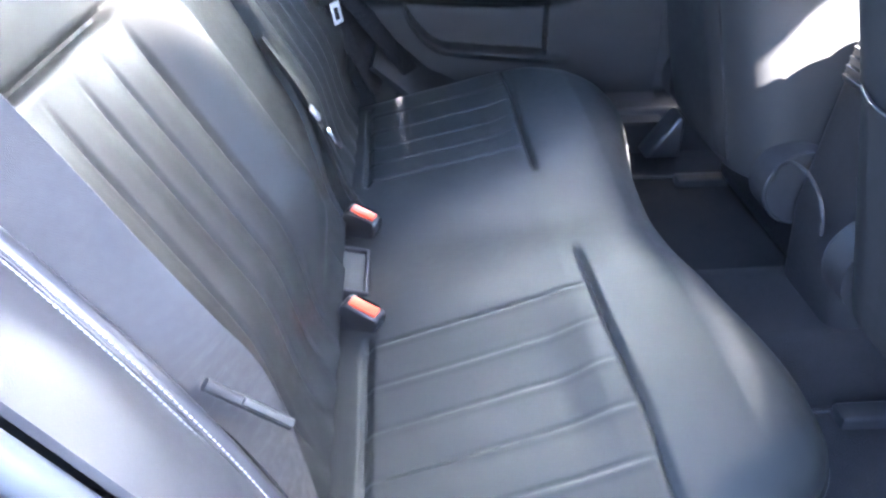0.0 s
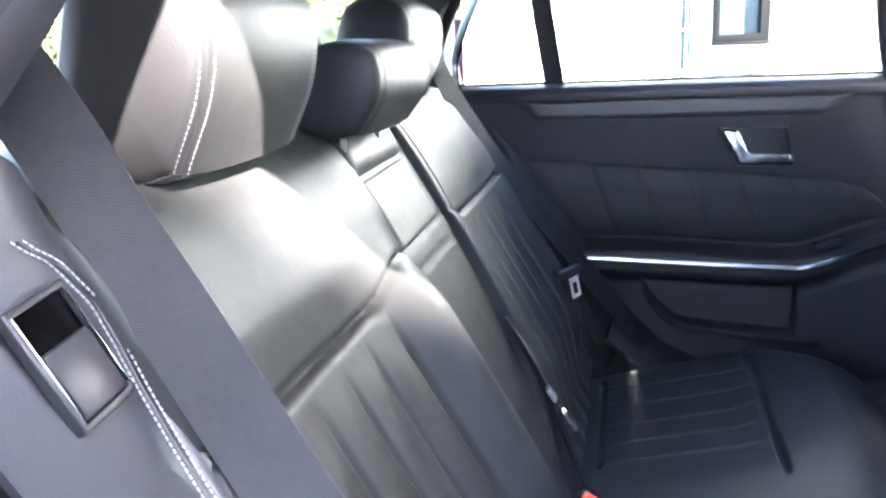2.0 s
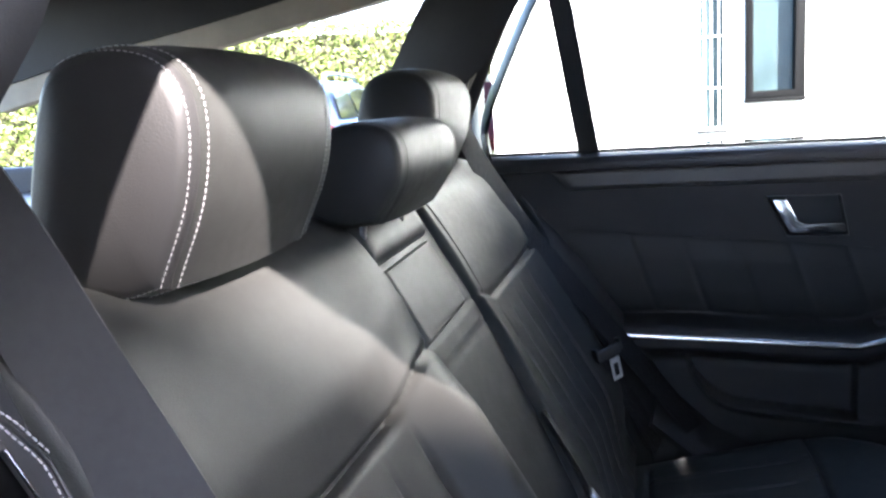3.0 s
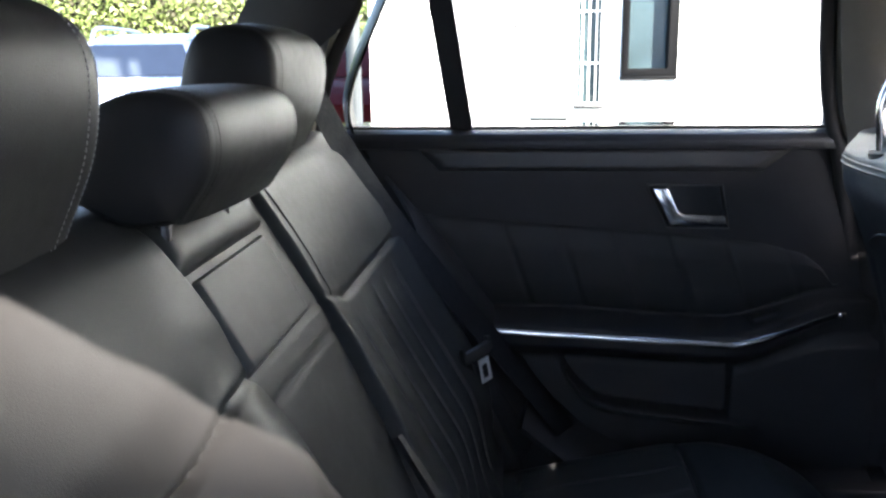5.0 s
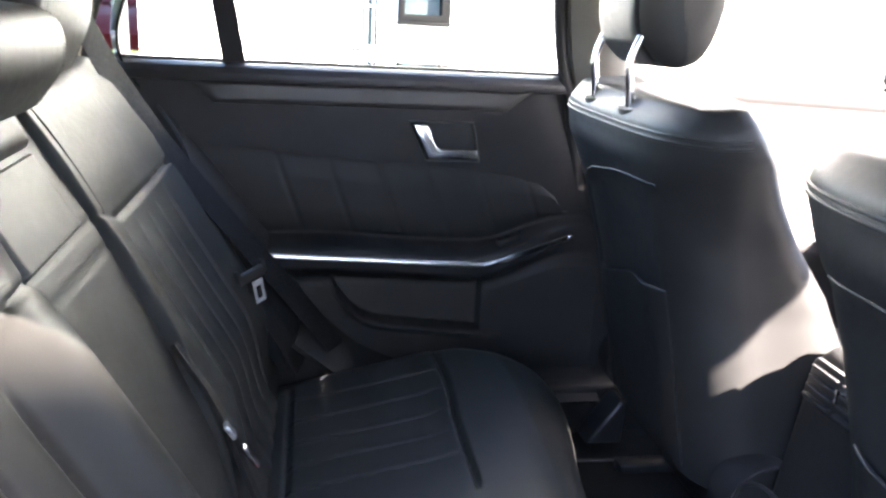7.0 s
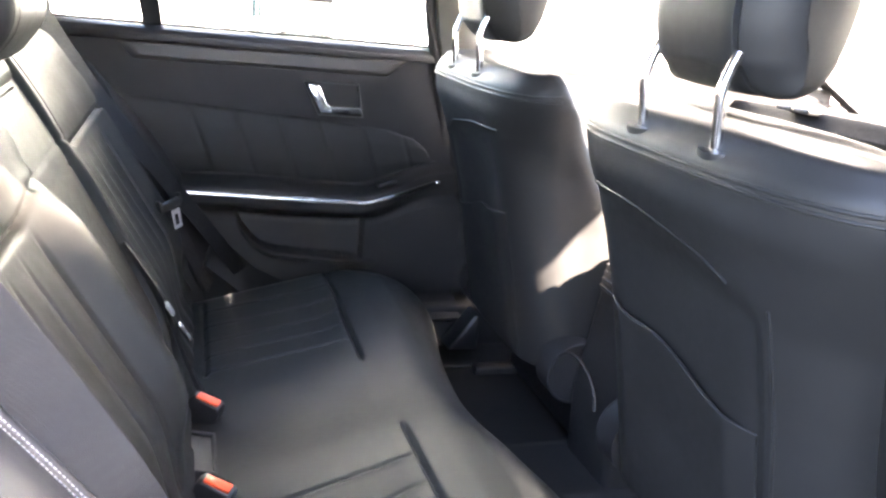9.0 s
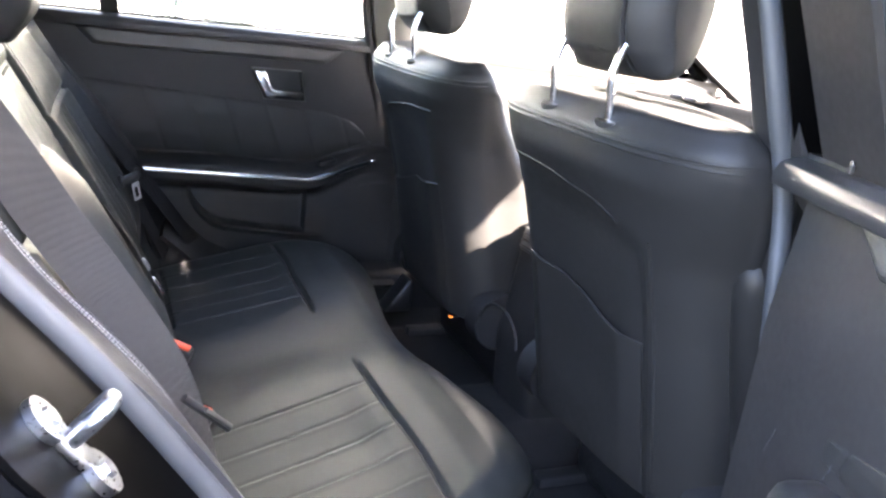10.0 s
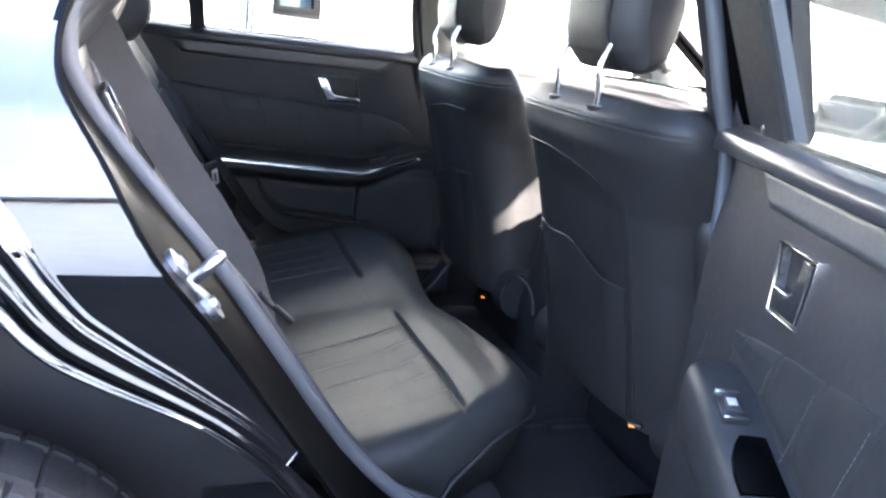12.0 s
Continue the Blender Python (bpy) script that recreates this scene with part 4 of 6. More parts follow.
bm = slab(lambda u, v: Vector((-1.2 + 3.0 * u, -0.66 + 1.36 * v, floor_z(-1.2 + 3.0 * u, -0.66 + 1.36 * v))), lambda u, v: Vector((-1.2 + 3.0 * u, -0.66 + 1.36 * v, 0.18)), 110, 80)
tagged(part("floor", bm, CARPET, None), "charcoal carpet floor of the car", "floor", kind="structure")


def mat_pad(x0, x1, y0, y1):
    def top(u, v):
        x, y = x0 + (x1 - x0) * u, y0 + (y1 - y0) * v
        return Vector((x, y, floor_z(x, y) + 0.012))
    return slab(top, lambda u, v: top(u, v) - Vector((0, 0, 0.009)), 24, 24)


for y0, y1 in ((-0.52, -0.14), (0.18, 0.56)):
    m = thing("floor_mat", "dark grey ribbed carpet foot mat", "floor mat", "rear foot mats", at=(0.62, (y0 + y1) / 2, 0.24))
    part("carpet", mat_pad(0.45, 0.80, y0, y1), CARPET, m)
    part("edging", tube([Vector((x, y, floor_z(x, y) + 0.012)) for x, y in ((0.45, y0), (0.80, y0), (0.80, y1), (0.45, y1))], 0.004, close=True), DARK, m)

console = thing("centre_console", "black centre console with rear air vents", "console", at=(0.9, CY, 0.32))
part("body", prism([(0.70, 0.30), (0.69, 0.44), (0.715, 0.62), (0.728, 0.682), (0.77, 0.698), (1.30, 0.65), (1.40, 0.30)], 1, CY - 0.078, CY + 0.078, 0.02, 3), VINYL, console)
part("lid", rbox((0.34, 0.145, 0.03), (0.95, CY, 0.698), 0.012), LEATHER_DARK, console, "padded leather armrest lid")
vent = part("vent_panel", rbox((0.012, 0.124, 0.056), (0.7185, CY, 0.652), 0.005, turn=pose(0, 0, 0, 0, 11, 0)), DARK, console)
for k in range(4):
    for side in (-1, 1):
        part("slat", rbox((0.012, 0.050, 0.0035), (0.7165 - 0.0023 * k, CY + side * 0.030, 0.671 - 0.012 * k), 0.001), PLASTIC, vent)
part("vent_wheel", rbox((0.008, 0.006, 0.020), (0.7125, CY, 0.655), 0.002), CHROME, vent, "chrome vent edge")
# Arc added on the console; it stands in for a recliner cover's edge
part("console_arc", tube([Vector((0.655, CY + 0.075 * math.cos(math.pi * k / 20), 0.47 + 0.055 * math.sin(math.pi * k / 20))) for k in range(21)], 0.003), VINYL, console)
rail_cover = thing("rail_cover", "grey plastic seat rail end cover", "trim", at=(0.66, 0.56, 0.31))
part("cover", prism([(0.60, 0.32), (0.67, 0.32), (0.672, 0.40), (0.66, 0.405)], 1, 0.50, 0.56, 0.006), DARK, rail_cover)

for p in ((0.632, -0.505, 0.450), (0.735, 0.40, 0.345)):
    lamp = thing("footwell_light", "tiny glowing amber footwell light under the seat", "lamp", "footwell lights", at=p)
    part("lens", rbox((0.004, 0.009, 0.003), p, 0.001, turn=pose(0, 0, 0, 0, 0, 40)), AMBER, lamp)
    part("holder", rbox((0.012, 0.024, 0.006), Vector(p) + Vector((0.006, 0, 0.003)), 0.002, turn=pose(0, 0, 0, 0, 0, 40)), DARK, lamp)

dash = thing("dashboard", "dark dashboard with a long instrument hood in sunlight", "dashboard", at=(1.5, CY, 0.5))
def dash_top(u, v):
    y = -0.66 + 1.36 * u
    x = 1.32 + 0.52 * v
    hood = 0.088 * (1 - sm(0.02, 0.07, y)) * sm(-0.60, -0.54, y) * sm(0.06, 0.13, v) * (1 - 0.9 * sm(0.30, 0.55, v))
    return Vector((x + 0.03 * ((y - CY) / 0.7) ** 2, y, 0.885 + 0.035 * sm(0, 0.05, v) + hood - 0.02 * v - 0.02 * ((y - CY) / 0.7) ** 2))
part("top", slab(dash_top, lambda u, v: dash_top(u, v) - Vector((0, 0, 0.05)), 110, 70), DASHTOP, dash)
part("face", prism([(1.33, 0.84), (1.30, 0.78), (1.36, 0.60), (1.48, 0.45), (1.78, 0.45), (1.78, 0.84)], 1, -0.66, 0.70, 0.02), VINYL, dash)
part("instruments", rbox((0.012, 0.30, 0.058), (1.362, -0.375, 0.956), 0.006, turn=pose(0, 0, 0, 0, -24, 0)), CARGLASS, dash, "dark instrument glass")
for y in (-0.46, -0.375, -0.29):
    part("dial_ring", tube([Vector((1.352 + 0.4 * 0.026 * math.sin(a), y + 0.030 * math.cos(a), 0.956 + 0.026 * math.sin(a))) for a in [2 * math.pi * j / 28 for j in range(28)]], 0.0018, close=True, normal=(1, 0, -0.4)), TRIM, dash, "satin dial ring")
part("display", rbox((0.010, 0.17, 0.056), (1.362, -0.07, 0.956), 0.005, turn=pose(0, 0, 0, 0, -24, 0)), CARGLASS, dash, "dark centre display")
part("display_frame", frame_prism([(-0.165, 0.925), (0.025, 0.925), (0.025, 0.988), (-0.165, 0.988)], [(-0.155, 0.931), (0.015, 0.931), (0.015, 0.982), (-0.155, 0.982)], 0, 1.349, 1.356, 0.001), TRIM, dash)
for y in (0.40, 0.455, 0.10):
    v = part("air_vent", rbox((0.04, 0.05 if y > 0.2 else 0.06, 0.012), (1.337, y, 0.913), 0.004), DARK, dash)
    for k in range(4):
        part("slat", rbox((0.03, 0.004, 0.012), (1.334, y - 0.018 + 0.012 * k, 0.917), 0.001), TRIM, v)
wheel = thing("steering_wheel", "black leather steering wheel with three spokes", "steering wheel", at=(1.30, -0.40, 0.70))
tilt = pose(1.205, -0.405, 0.848, 0, -66, 0)
part("rim", sweep([Vector((0.193 * math.cos(2 * math.pi * k / 64), 0.193 * math.sin(2 * math.pi * k / 64), 0)) for k in range(64)], disc(0.0155, 12), (0, 0, 1), None, True), VINYL, wheel, T=tilt)
part("hub", rbox((0.14, 0.16, 0.05), (0, 0, -0.01), 0.022, 3), VINYL, wheel, T=tilt)
for a in (90, -90, 180):
    part("spoke", rbox((0.13, 0.035, 0.018), (0.115, 0, -0.006), 0.007), TRIM, wheel, T=tilt @ pose(0, 0, 0, 0, 0, a))
part("column", tube([Vector((1.21, -0.405, 0.84)), Vector((1.40, -0.405, 0.76))], 0.045, n=16), DARK, wheel)


# ---- body shell: pillars, roof, quarters, glass
body = thing("estate_car", "glossy black estate car with an open rear door", "car", at=(0.2, CY, 0.0))


def both(name, build, mat, label="", mirrored=True):
    part(name, build(), mat, body, label)
    if mirrored:
        part(name, build(), mat, body, label, T=MIRROR)


# the door opening's edge on the left, from the roof down the rear edge, along the sill and up the middle pillar
EDGE = [(0.30, 0.575, 1.373), (0.10, 0.580, 1.367), (-0.03, 0.588, 1.315), (-0.095, 0.605, 1.22), (-0.15, 0.63, 1.12), (-0.195, 0.655, 1.025), (-0.203, 0.675, 0.97), (-0.185, 0.685, 0.925), (-0.135, 0.695, 0.86),
        (-0.055, 0.70, 0.765), (0.02, 0.70, 0.66), (0.105, 0.70, 0.54), (0.19, 0.70, 0.455), (0.29, 0.70, 0.40), (0.42, 0.70, 0.385), (0.58, 0.70, 0.385), (0.625, 0.70, 0.42), (0.622, 0.70, 0.55),
        (0.608, 0.70, 0.72), (0.578, 0.695, 0.90), (0.548, 0.685, 1.0), (0.525, 0.655, 1.12), (0.505, 0.61, 1.24), (0.47, 0.578, 1.345)]
edge = smooth_path(EDGE + EDGE[:1], 5)[:-1]
mid = Vector((0.25, 0.7, 0.85))
def edge_normals():
    return [Vector((0, -1, 0.15)) for _ in edge]
# Left seal coloured darker than the right one for its shaded side
part("door_seal", sweep([p - Vector((0.05 * (1 - sm(-0.1, 0.25, p.x)) * sm(0.6, 0.95, p.z), 0, 0)) for p in edge], disc(0.0125, 12, 0.010), edge_normals(), None, True), VINYL, body, "rubber door seal darkened for the shaded side")
def pillar_in(p):
    """The right opening's front edge stands further forward and inward above the belt line."""
    k = sm(0.40, 0.50, p.x) * sm(0.80, 0.95, p.z)
    return p + Vector((0.045, -0.042, 0)) * k
right_edge_line = [pillar_in(p) for p in edge]
part("door_seal", sweep(right_edge_line, disc(0.0125, 12, 0.010), edge_normals(), None, True), RUBBER, body, "grey rubber door seal", T=MIRROR)


def ribbon(a, b, n=1, bulge=None):
    """A sheet between two lines of as many points, closed on itself."""
    bm = bmesh.new()
    rows = []
    for k in range(n + 1):
        t = k / n
        rows.append([bm.verts.new(Vector(p).lerp(Vector(q), t) + (bulge(t, i) if bulge else Vector())) for i, (p, q) in enumerate(zip(a, b))])
    return bm, rows


def ribbon_mesh(a, b, n=4, bulge=None, close=True, thick=0.004):
    bm, rows = ribbon(a, b, n, bulge)
    m = len(a)
    for r, q in zip(rows, rows[1:]):
        for k in range(m if close else m - 1):
            bm.faces.new((r[k], r[(k + 1) % m], q[(k + 1) % m], q[k]))
    bmesh.ops.recalc_face_normals(bm, faces=bm.faces)
    bmesh.ops.solidify(bm, geom=list(bm.faces), thickness=thick)
    return bm


# painted jamb from the seal out to the door gap
def outward(p, amount):
    d = Vector((p.x - mid.x, 0, p.z - mid.z)).normalized()
    return d * amount
jamb_in = [p + Vector((0, 0.012, 0)) + outward(p, 0.008) for p in edge]
def gap(p):
    """How far the painted edge of the rear wing stands outside the seal."""
    return 0.045 - (0.030 + 0.022 * sm(0.80, 0.92, p.z)) * sm(0.45, 0.6, p.z) * (1 - sm(1.1, 1.2, p.z)) * (1 - sm(0.10, 0.25, p.x))
def tuck(z):
    """How far the shoulder of the right wing draws in above the striker."""
    return 0.075 * sm(0.80, 1.0, z)
def jamb_line(f, tucked):
    return [Vector((p.x, 0, p.z)) + outward(p, f(p)) + Vector((0, 0.882 - 0.40 * max(0, p.z - 0.95) - 0.05 * max(0, 0.55 - p.z) - 0.11 * sm(0.30, 0.45, p.x) * sm(0.86, 0.96, p.z) - (tuck(p.z) * (1 - sm(0.0, 0.15, p.x)) if tucked else 0), 0)) for p in edge]
for f, T in ((lambda p: 0.045, None), (gap, MIRROR)):
    part("door_jamb", ribbon_mesh(jamb_in if T is None else [pillar_in(p) for p in jamb_in], jamb_line(f, T is not None), 8, lambda t, i: outward(edge[i], 0.012 * math.sin(math.pi * t))), JAMB, body, "black painted door jamb", T=T)


# rear quarter with wheel arch
WX, WZ = -0.36, 0.33
LIP = [(p.x, p.y) for p in smooth_path([(-20, 0.452, 0), (0, 0.452, 0), (20, 0.452, 0), (30, 0.451, 0), (39.6, 0.447, 0), (47.7, 0.4395, 0), (54.5, 0.431, 0), (60.4, 0.4265, 0), (66, 0.4285, 0), (70, 0.438, 0), (73.4, 0.454, 0), (78, 0.477, 0), (85, 0.497, 0), (95, 0.503, 0), (110, 0.500, 0), (150, 0.48, 0), (195, 0.46, 0)], 6)]
def lip(a):
    """Radius of the wheel arch's edge at an angle in degrees; its swell over the wheel fits the camera's view."""
    return lerp(LIP, a)
def quarter_y(x, z, tucked=0):
    a, r = math.degrees(math.atan2(z - WZ, x - WX)), math.hypot(x - WX, z - WZ)
    y = 0.880 + 0.006 * math.sin(math.pi * min(1, max(0, (z - 0.3) / 0.65))) - 0.36 * max(0, z - 0.93) - 0.5 * max(0, z - 1.0)
    wide = lerp([(-12, 0.5), (40, 0.45), (50, 0.52), (66, 0.80), (75, 1.1), (90, 1.2), (192, 1.0)], a)
    g = (r - lip(a)) / wide
    for g0, g1, h in ((0.002, 0.012, 0.0086), (0.022, 0.040, 0.0140), (0.050, 0.060, 0.0077), (0.066, 0.070, 0.0022)):
        y += wide * h * (1 - sm(g0, g1, g))
    return y - tucked * tuck(z) - 0.0322 * wide * (1 - sm(-0.004, 0.068, g)) - 0.012 * sm(0.0, 0.25, 0.80 - z)
shut = [Vector((p.x, 0, p.z)) + outward(p, gap(p) + 0.002) for p in edge]
rear_shut = [p for p in shut if p.x < 0.10 and p.z > 0.40]
rear_shut = sorted(rear_shut, key=lambda p: p.z)
def shut_x(z):
    return lerp([(p.z, p.x) for p in rear_shut], z)
def quarter(tucked=0):
    """From the arch lip outwards in rays, ending at the door gap, the belt and the tail."""
    bm = bmesh.new()
    cols = []
    for k in range(361):
        a = radians(-12 + 204 * k / 360)
        c, s = math.cos(a), math.sin(a)
        lo = hi = lip(math.degrees(a))
        while hi < 1.3:
            hi += 0.0008
            x, z = WX + hi * c, WZ + hi * s
            if z > (1.0 if tucked else 0.945) or x < -1.35 or z < 0.25 or x > 0.05 or (z > 0.62 and x > shut_x(z)) or (z <= 0.62 and x > 0.01 + 0.9 * (0.62 - z)):
                break
        col = []
        for j in range(101):
            r = lo + min(0.12, hi - lo) * j / 80 if j <= 80 else lo + min(0.12, hi - lo) + max(0, hi - lo - 0.12) * (j - 80) / 20 + 0.00002 * (j - 80)
            x, z = WX + r * c, WZ + r * s
            col.append(bm.verts.new((x, quarter_y(x, z, tucked), z)))
        cols.append(col)
    for a, b in zip(cols, cols[1:]):
        for j in range(100):
            bm.faces.new((a[j], a[j + 1], b[j + 1], b[j]))
    bmesh.ops.recalc_face_normals(bm, faces=bm.faces)
    lip_edge = [c[0] for c in cols]
    inner = []
    for k in range(361):
        a = -12 + 204 * k / 360
        inner.append(bm.verts.new((WX + (lip(a) - 0.001) * math.cos(radians(a)), 0.862, WZ + (lip(a) - 0.001) * math.sin(radians(a)))))
    for k in range(360):
        bm.faces.new((lip_edge[k], lip_edge[k + 1], inner[k + 1], inner[k]))
    return bm
for k, T in ((0, None), (1, MIRROR)):
    part("rear_quarter", quarter(k), PAINT, body, "glossy black rear wing with flared wheel arch", T=T)
def arch_line(y):
    return [(WX + (lip(a) - 0.002) * math.cos(radians(a)), y, WZ + (lip(a) - 0.002) * math.sin(radians(a))) for a in [-15 + 3.5 * k for k in range(61)]]
both("wheel_arch_liner", lambda: ribbon_mesh(arch_line(0.845), arch_line(0.60), 3, None, False), CARPET)


def upper_quarter(fore=0.0, inset=0.0):
    """Body above the belt behind the rear door, with the load bay window left open."""
    def f(u, v):
        z = 1.0 + 0.40 * v
        x0 = lerp([(1.0, -0.235), (1.1, -0.195), (1.22, -0.135), (1.30, -0.06), (1.40, 0.02)], z)
        x = x0 + fore - (0.10 + fore) * u
        return Vector((x, 0.8435 - inset * (1 - sm(1.0, 1.4, z)) - 0.45 * (z - 1.0) - 0.25 * max(0, z - 1.25), z))
    return slab(f, lambda u, v: f(u, v) - Vector((0, 0.02, 0)), 6, 14)
part("rear_pillar", upper_quarter(-0.06), PAINT, body)
part("rear_pillar", upper_quarter(0.04, 0.075), PAINT, body, T=MIRROR)


def inner_pillar():
    """Plastic covered pillar behind the rear door, inside."""
    def f(u, v):
        z = 0.93 + 0.40 * v
        x0 = lerp([(0.93, -0.275), (1.025, -0.255), (1.12, -0.215), (1.22, -0.165), (1.33, -0.05)], z)
        xi = lerp([(0.93, -0.35), (1.03, -0.285), (1.08, -0.22), (1.118, -0.168), (1.2, -0.115), (1.33, 0.0)], z)
        x1 = lerp([(0.93, -0.46), (1.12, -0.345), (1.24, -0.27), (1.33, -0.15)], z)
        y0 = lerp([(0.93, 0.675), (1.12, 0.625), (1.33, 0.575)], z)
        yi = lerp([(0.93, 0.54), (1.03, 0.505), (1.12, 0.49), (1.33, 0.47)], z)
        k = sm(0, 1, min(1, u / 0.55))
        if u < 0.55:
            return Vector((x0 + (xi - x0) * (1 - math.cos(1.57 * u / 0.55)), y0 + (yi - y0) * math.sin(1.57 * u / 0.55), z))
        w = (u - 0.55) / 0.45
        return Vector((xi + (x1 - xi) * w, yi + 0.05 * w * w, z))
    return slab(f, lambda u, v: f(u, v) + Vector((-0.006, 0.02, 0)), 24, 20)
def right_pillar():
    """Pillar cover beside the open door, standing forward of the seal."""
    def f(u, v):
        z = 0.965 + 0.365 * v
        xs = lerp([(0.965, -0.20), (1.025, -0.19), (1.12, -0.145), (1.22, -0.09), (1.295, -0.03), (1.33, 0.08)], z)
        xe = lerp([(0.965, -0.195), (1.01, -0.165), (1.05, -0.13), (1.09, -0.10), (1.18, -0.06), (1.285, -0.005), (1.33, 0.09)], z)
        ys = lerp([(0.965, 0.675), (1.025, 0.655), (1.12, 0.63), (1.22, 0.605), (1.33, 0.58)], z)
        ye = lerp([(0.965, 0.625), (1.12, 0.605), (1.33, 0.565)], z)
        if u < 0.35:
            w = u / 0.35
            return Vector((xs + (xe - xs) * math.sin(1.57 * w), ys + (ye - ys) * (1 - math.cos(1.57 * w)), z))
        w = (u - 0.35) / 0.65
        return Vector((xe - 0.20 * w - 0.02 * math.sin(math.pi * w), ye - 0.085 * math.sin(1.57 * w), z))
    return slab(f, lambda u, v: f(u, v) + Vector((-0.006, 0.006, 0)), 24, 30)
part("inner_pillar_cover", inner_pillar(), VINYL, body, "black plastic inner pillar cover")
part("inner_pillar_cover", right_pillar(), VINYL, body, "black plastic inner pillar cover", T=MIRROR)
part("pillar_edge", tube([Vector((x + 0.006, y - 0.004, z)) for x, y, z in ((-0.282, 0.672, 0.955), (-0.262, 0.65, 1.02), (-0.222, 0.622, 1.12), (-0.168, 0.598, 1.22))], 0.010), BEIGE, body, "beige trim edge along the quarter window")


def b_pillar(z0=0.40, z1=1.33):
    def f(u, v):
        z = z0 + (z1 - z0) * v
        x0 = lerp([(0.40, 0.64), (0.72, 0.622), (0.90, 0.592), (1.0, 0.562), (1.12, 0.536), (1.24, 0.517), (1.33, 0.49)], z)
        y = lerp([(0.40, 0.70), (0.9, 0.685), (1.0, 0.67), (1.33, 0.57)], z)
        return Vector((x0 + 0.13 * u, y - 0.03 * math.sin(math.pi * u), z))
    return slab(f, lambda u, v: f(u, v) + Vector((0, 0.06, 0)), 10, 24)
part("middle_pillar", b_pillar(0.93), PILLAR, body, "warm grey covered middle pillar")
part("lower_middle_pillar", b_pillar(0.40, 0.93), VINYL, body, "black lower cover of the middle pillar")
def right_b_pillar():
    """Rear face from the seal inwards, a rounded corner, then forward."""
    def f(u, v):
        z = 0.40 + 0.93 * v
        x0 = lerp([(0.40, 0.66), (0.72, 0.65), (0.90, 0.622), (1.05, 0.595), (1.20, 0.563), (1.33, 0.537)], z)
        y0 = lerp([(0.40, 0.655), (0.72, 0.645), (0.90, 0.610), (1.05, 0.570), (1.20, 0.528), (1.33, 0.49)], z)
        if u < 0.4:
            w = 1 - u / 0.4
            return Vector((x0 - 0.004 * w, y0 + 0.012 + 0.068 * w, z))
        if u < 0.6:
            a = 1.5708 * (u - 0.4) / 0.2
            return Vector((x0 + 0.012 * (1 - math.cos(a)), y0 + 0.012 * (1 - math.sin(a)), z))
        return Vector((x0 + 0.012 + 0.11 * (u - 0.6) / 0.4, y0 + 0.02 * (u - 0.6), z))
    return slab(f, lambda u, v: f(u, v) + Vector((0.03, 0.012, 0)), 30, 24)
part("middle_pillar", right_b_pillar(), VINYL, body, "black covered middle pillar", T=MIRROR)


def roof():
    def f(u, v):
        x, y = -1.45 + 2.45 * u, -0.60 + 1.24 * v
        q = (y - CY) / 0.62
        return Vector((x, y, 1.455 - 0.075 * abs(q) ** 3 - 0.05 * ((x + 0.1) / 1.3) ** 2))
    return slab(f, lambda u, v: f(u, v) - Vector((0, 0, 0.012)), 40, 30)
part("roof", roof(), PAINT, body, "glossy black roof")
def rail_out(u, v):
    x = -1.45 + 2.45 * u
    drop = 0.05 * ((x + 0.1) / 1.3) ** 2
    return Vector((x, 0.60 + 0.05 * v, 1.410 - drop - 0.038 * v))
both("roof_rail", lambda: slab(rail_out, lambda u, v: rail_out(u, v) - Vector((0, 0.03, 0.02)), 40, 6), PAINT)
both("drip_edge", lambda: slab(lambda u, v: Vector((-1.40 + 2.4 * u, 0.648 - 0.07 * v, 1.362 - 0.03 * abs(u * 2 - 1.05) ** 3 + 0.012 * v)), lambda u, v: Vector((-1.40 + 2.4 * u, 0.648 - 0.07 * v, 1.377 + 0.012 * v - 0.03 * abs(u * 2 - 1.05) ** 3)), 30, 3), PAINT)
headliner = slab(lambda u, v: Vector((-1.42 + 2.40 * u, -0.585 + 1.21 * v, 1.415 - 0.085 * abs(2 * v - 1) ** 4 - 0.06 * ((-1.42 + 2.40 * u + 0.1) / 1.3) ** 2)),
                 lambda u, v: Vector((-1.42 + 2.40 * u, -0.585 + 1.21 * v, 1.428 - 0.085 * abs(2 * v - 1) ** 4 - 0.06 * ((-1.42 + 2.40 * u + 0.1) / 1.3) ** 2)), 40, 30)
tagged(part("ceiling", headliner, HEADLINER, None), "grey cloth headliner of the car", "ceiling", kind="structure")


def bay_rail():
    """Inside frame over the load bay window."""
    pts = [Vector((x, 0.60, z)) for x, z in ((-0.25, 1.285), (-0.36, 1.265), (-0.55, 1.235), (-0.72, 1.205), (-0.95, 1.17), (-1.2, 1.12))]
    return [p + Vector((0, 0, 0.008)) for p in pts]
both("bay_window_rail", lambda: sweep(bay_rail(), flat(0.03, 0.05), (0, 0, 1)), BEIGE, "beige trim over the load bay window")
both("bay_roof_side", lambda: sweep([p + Vector((0, -0.004, 0.13)) for p in bay_rail()], flat(0.03, 0.215), (0, 0, 1)), VINYL)
# Block added to darken the gap behind the right headrest
part("dark_gap_block", rbox((0.13, 0.13, 0.16), (-0.36, -0.50, 0.985), 0.03, 3), VINYL, body, "black block added to darken the gap")
both("bay_side", lambda: prism([(-0.30, 0.45), (-1.35, 0.45), (-1.35, 0.99), (-0.30, 0.99)], 1, 0.60, 0.66, 0.01), VINYL, "load bay side trim")
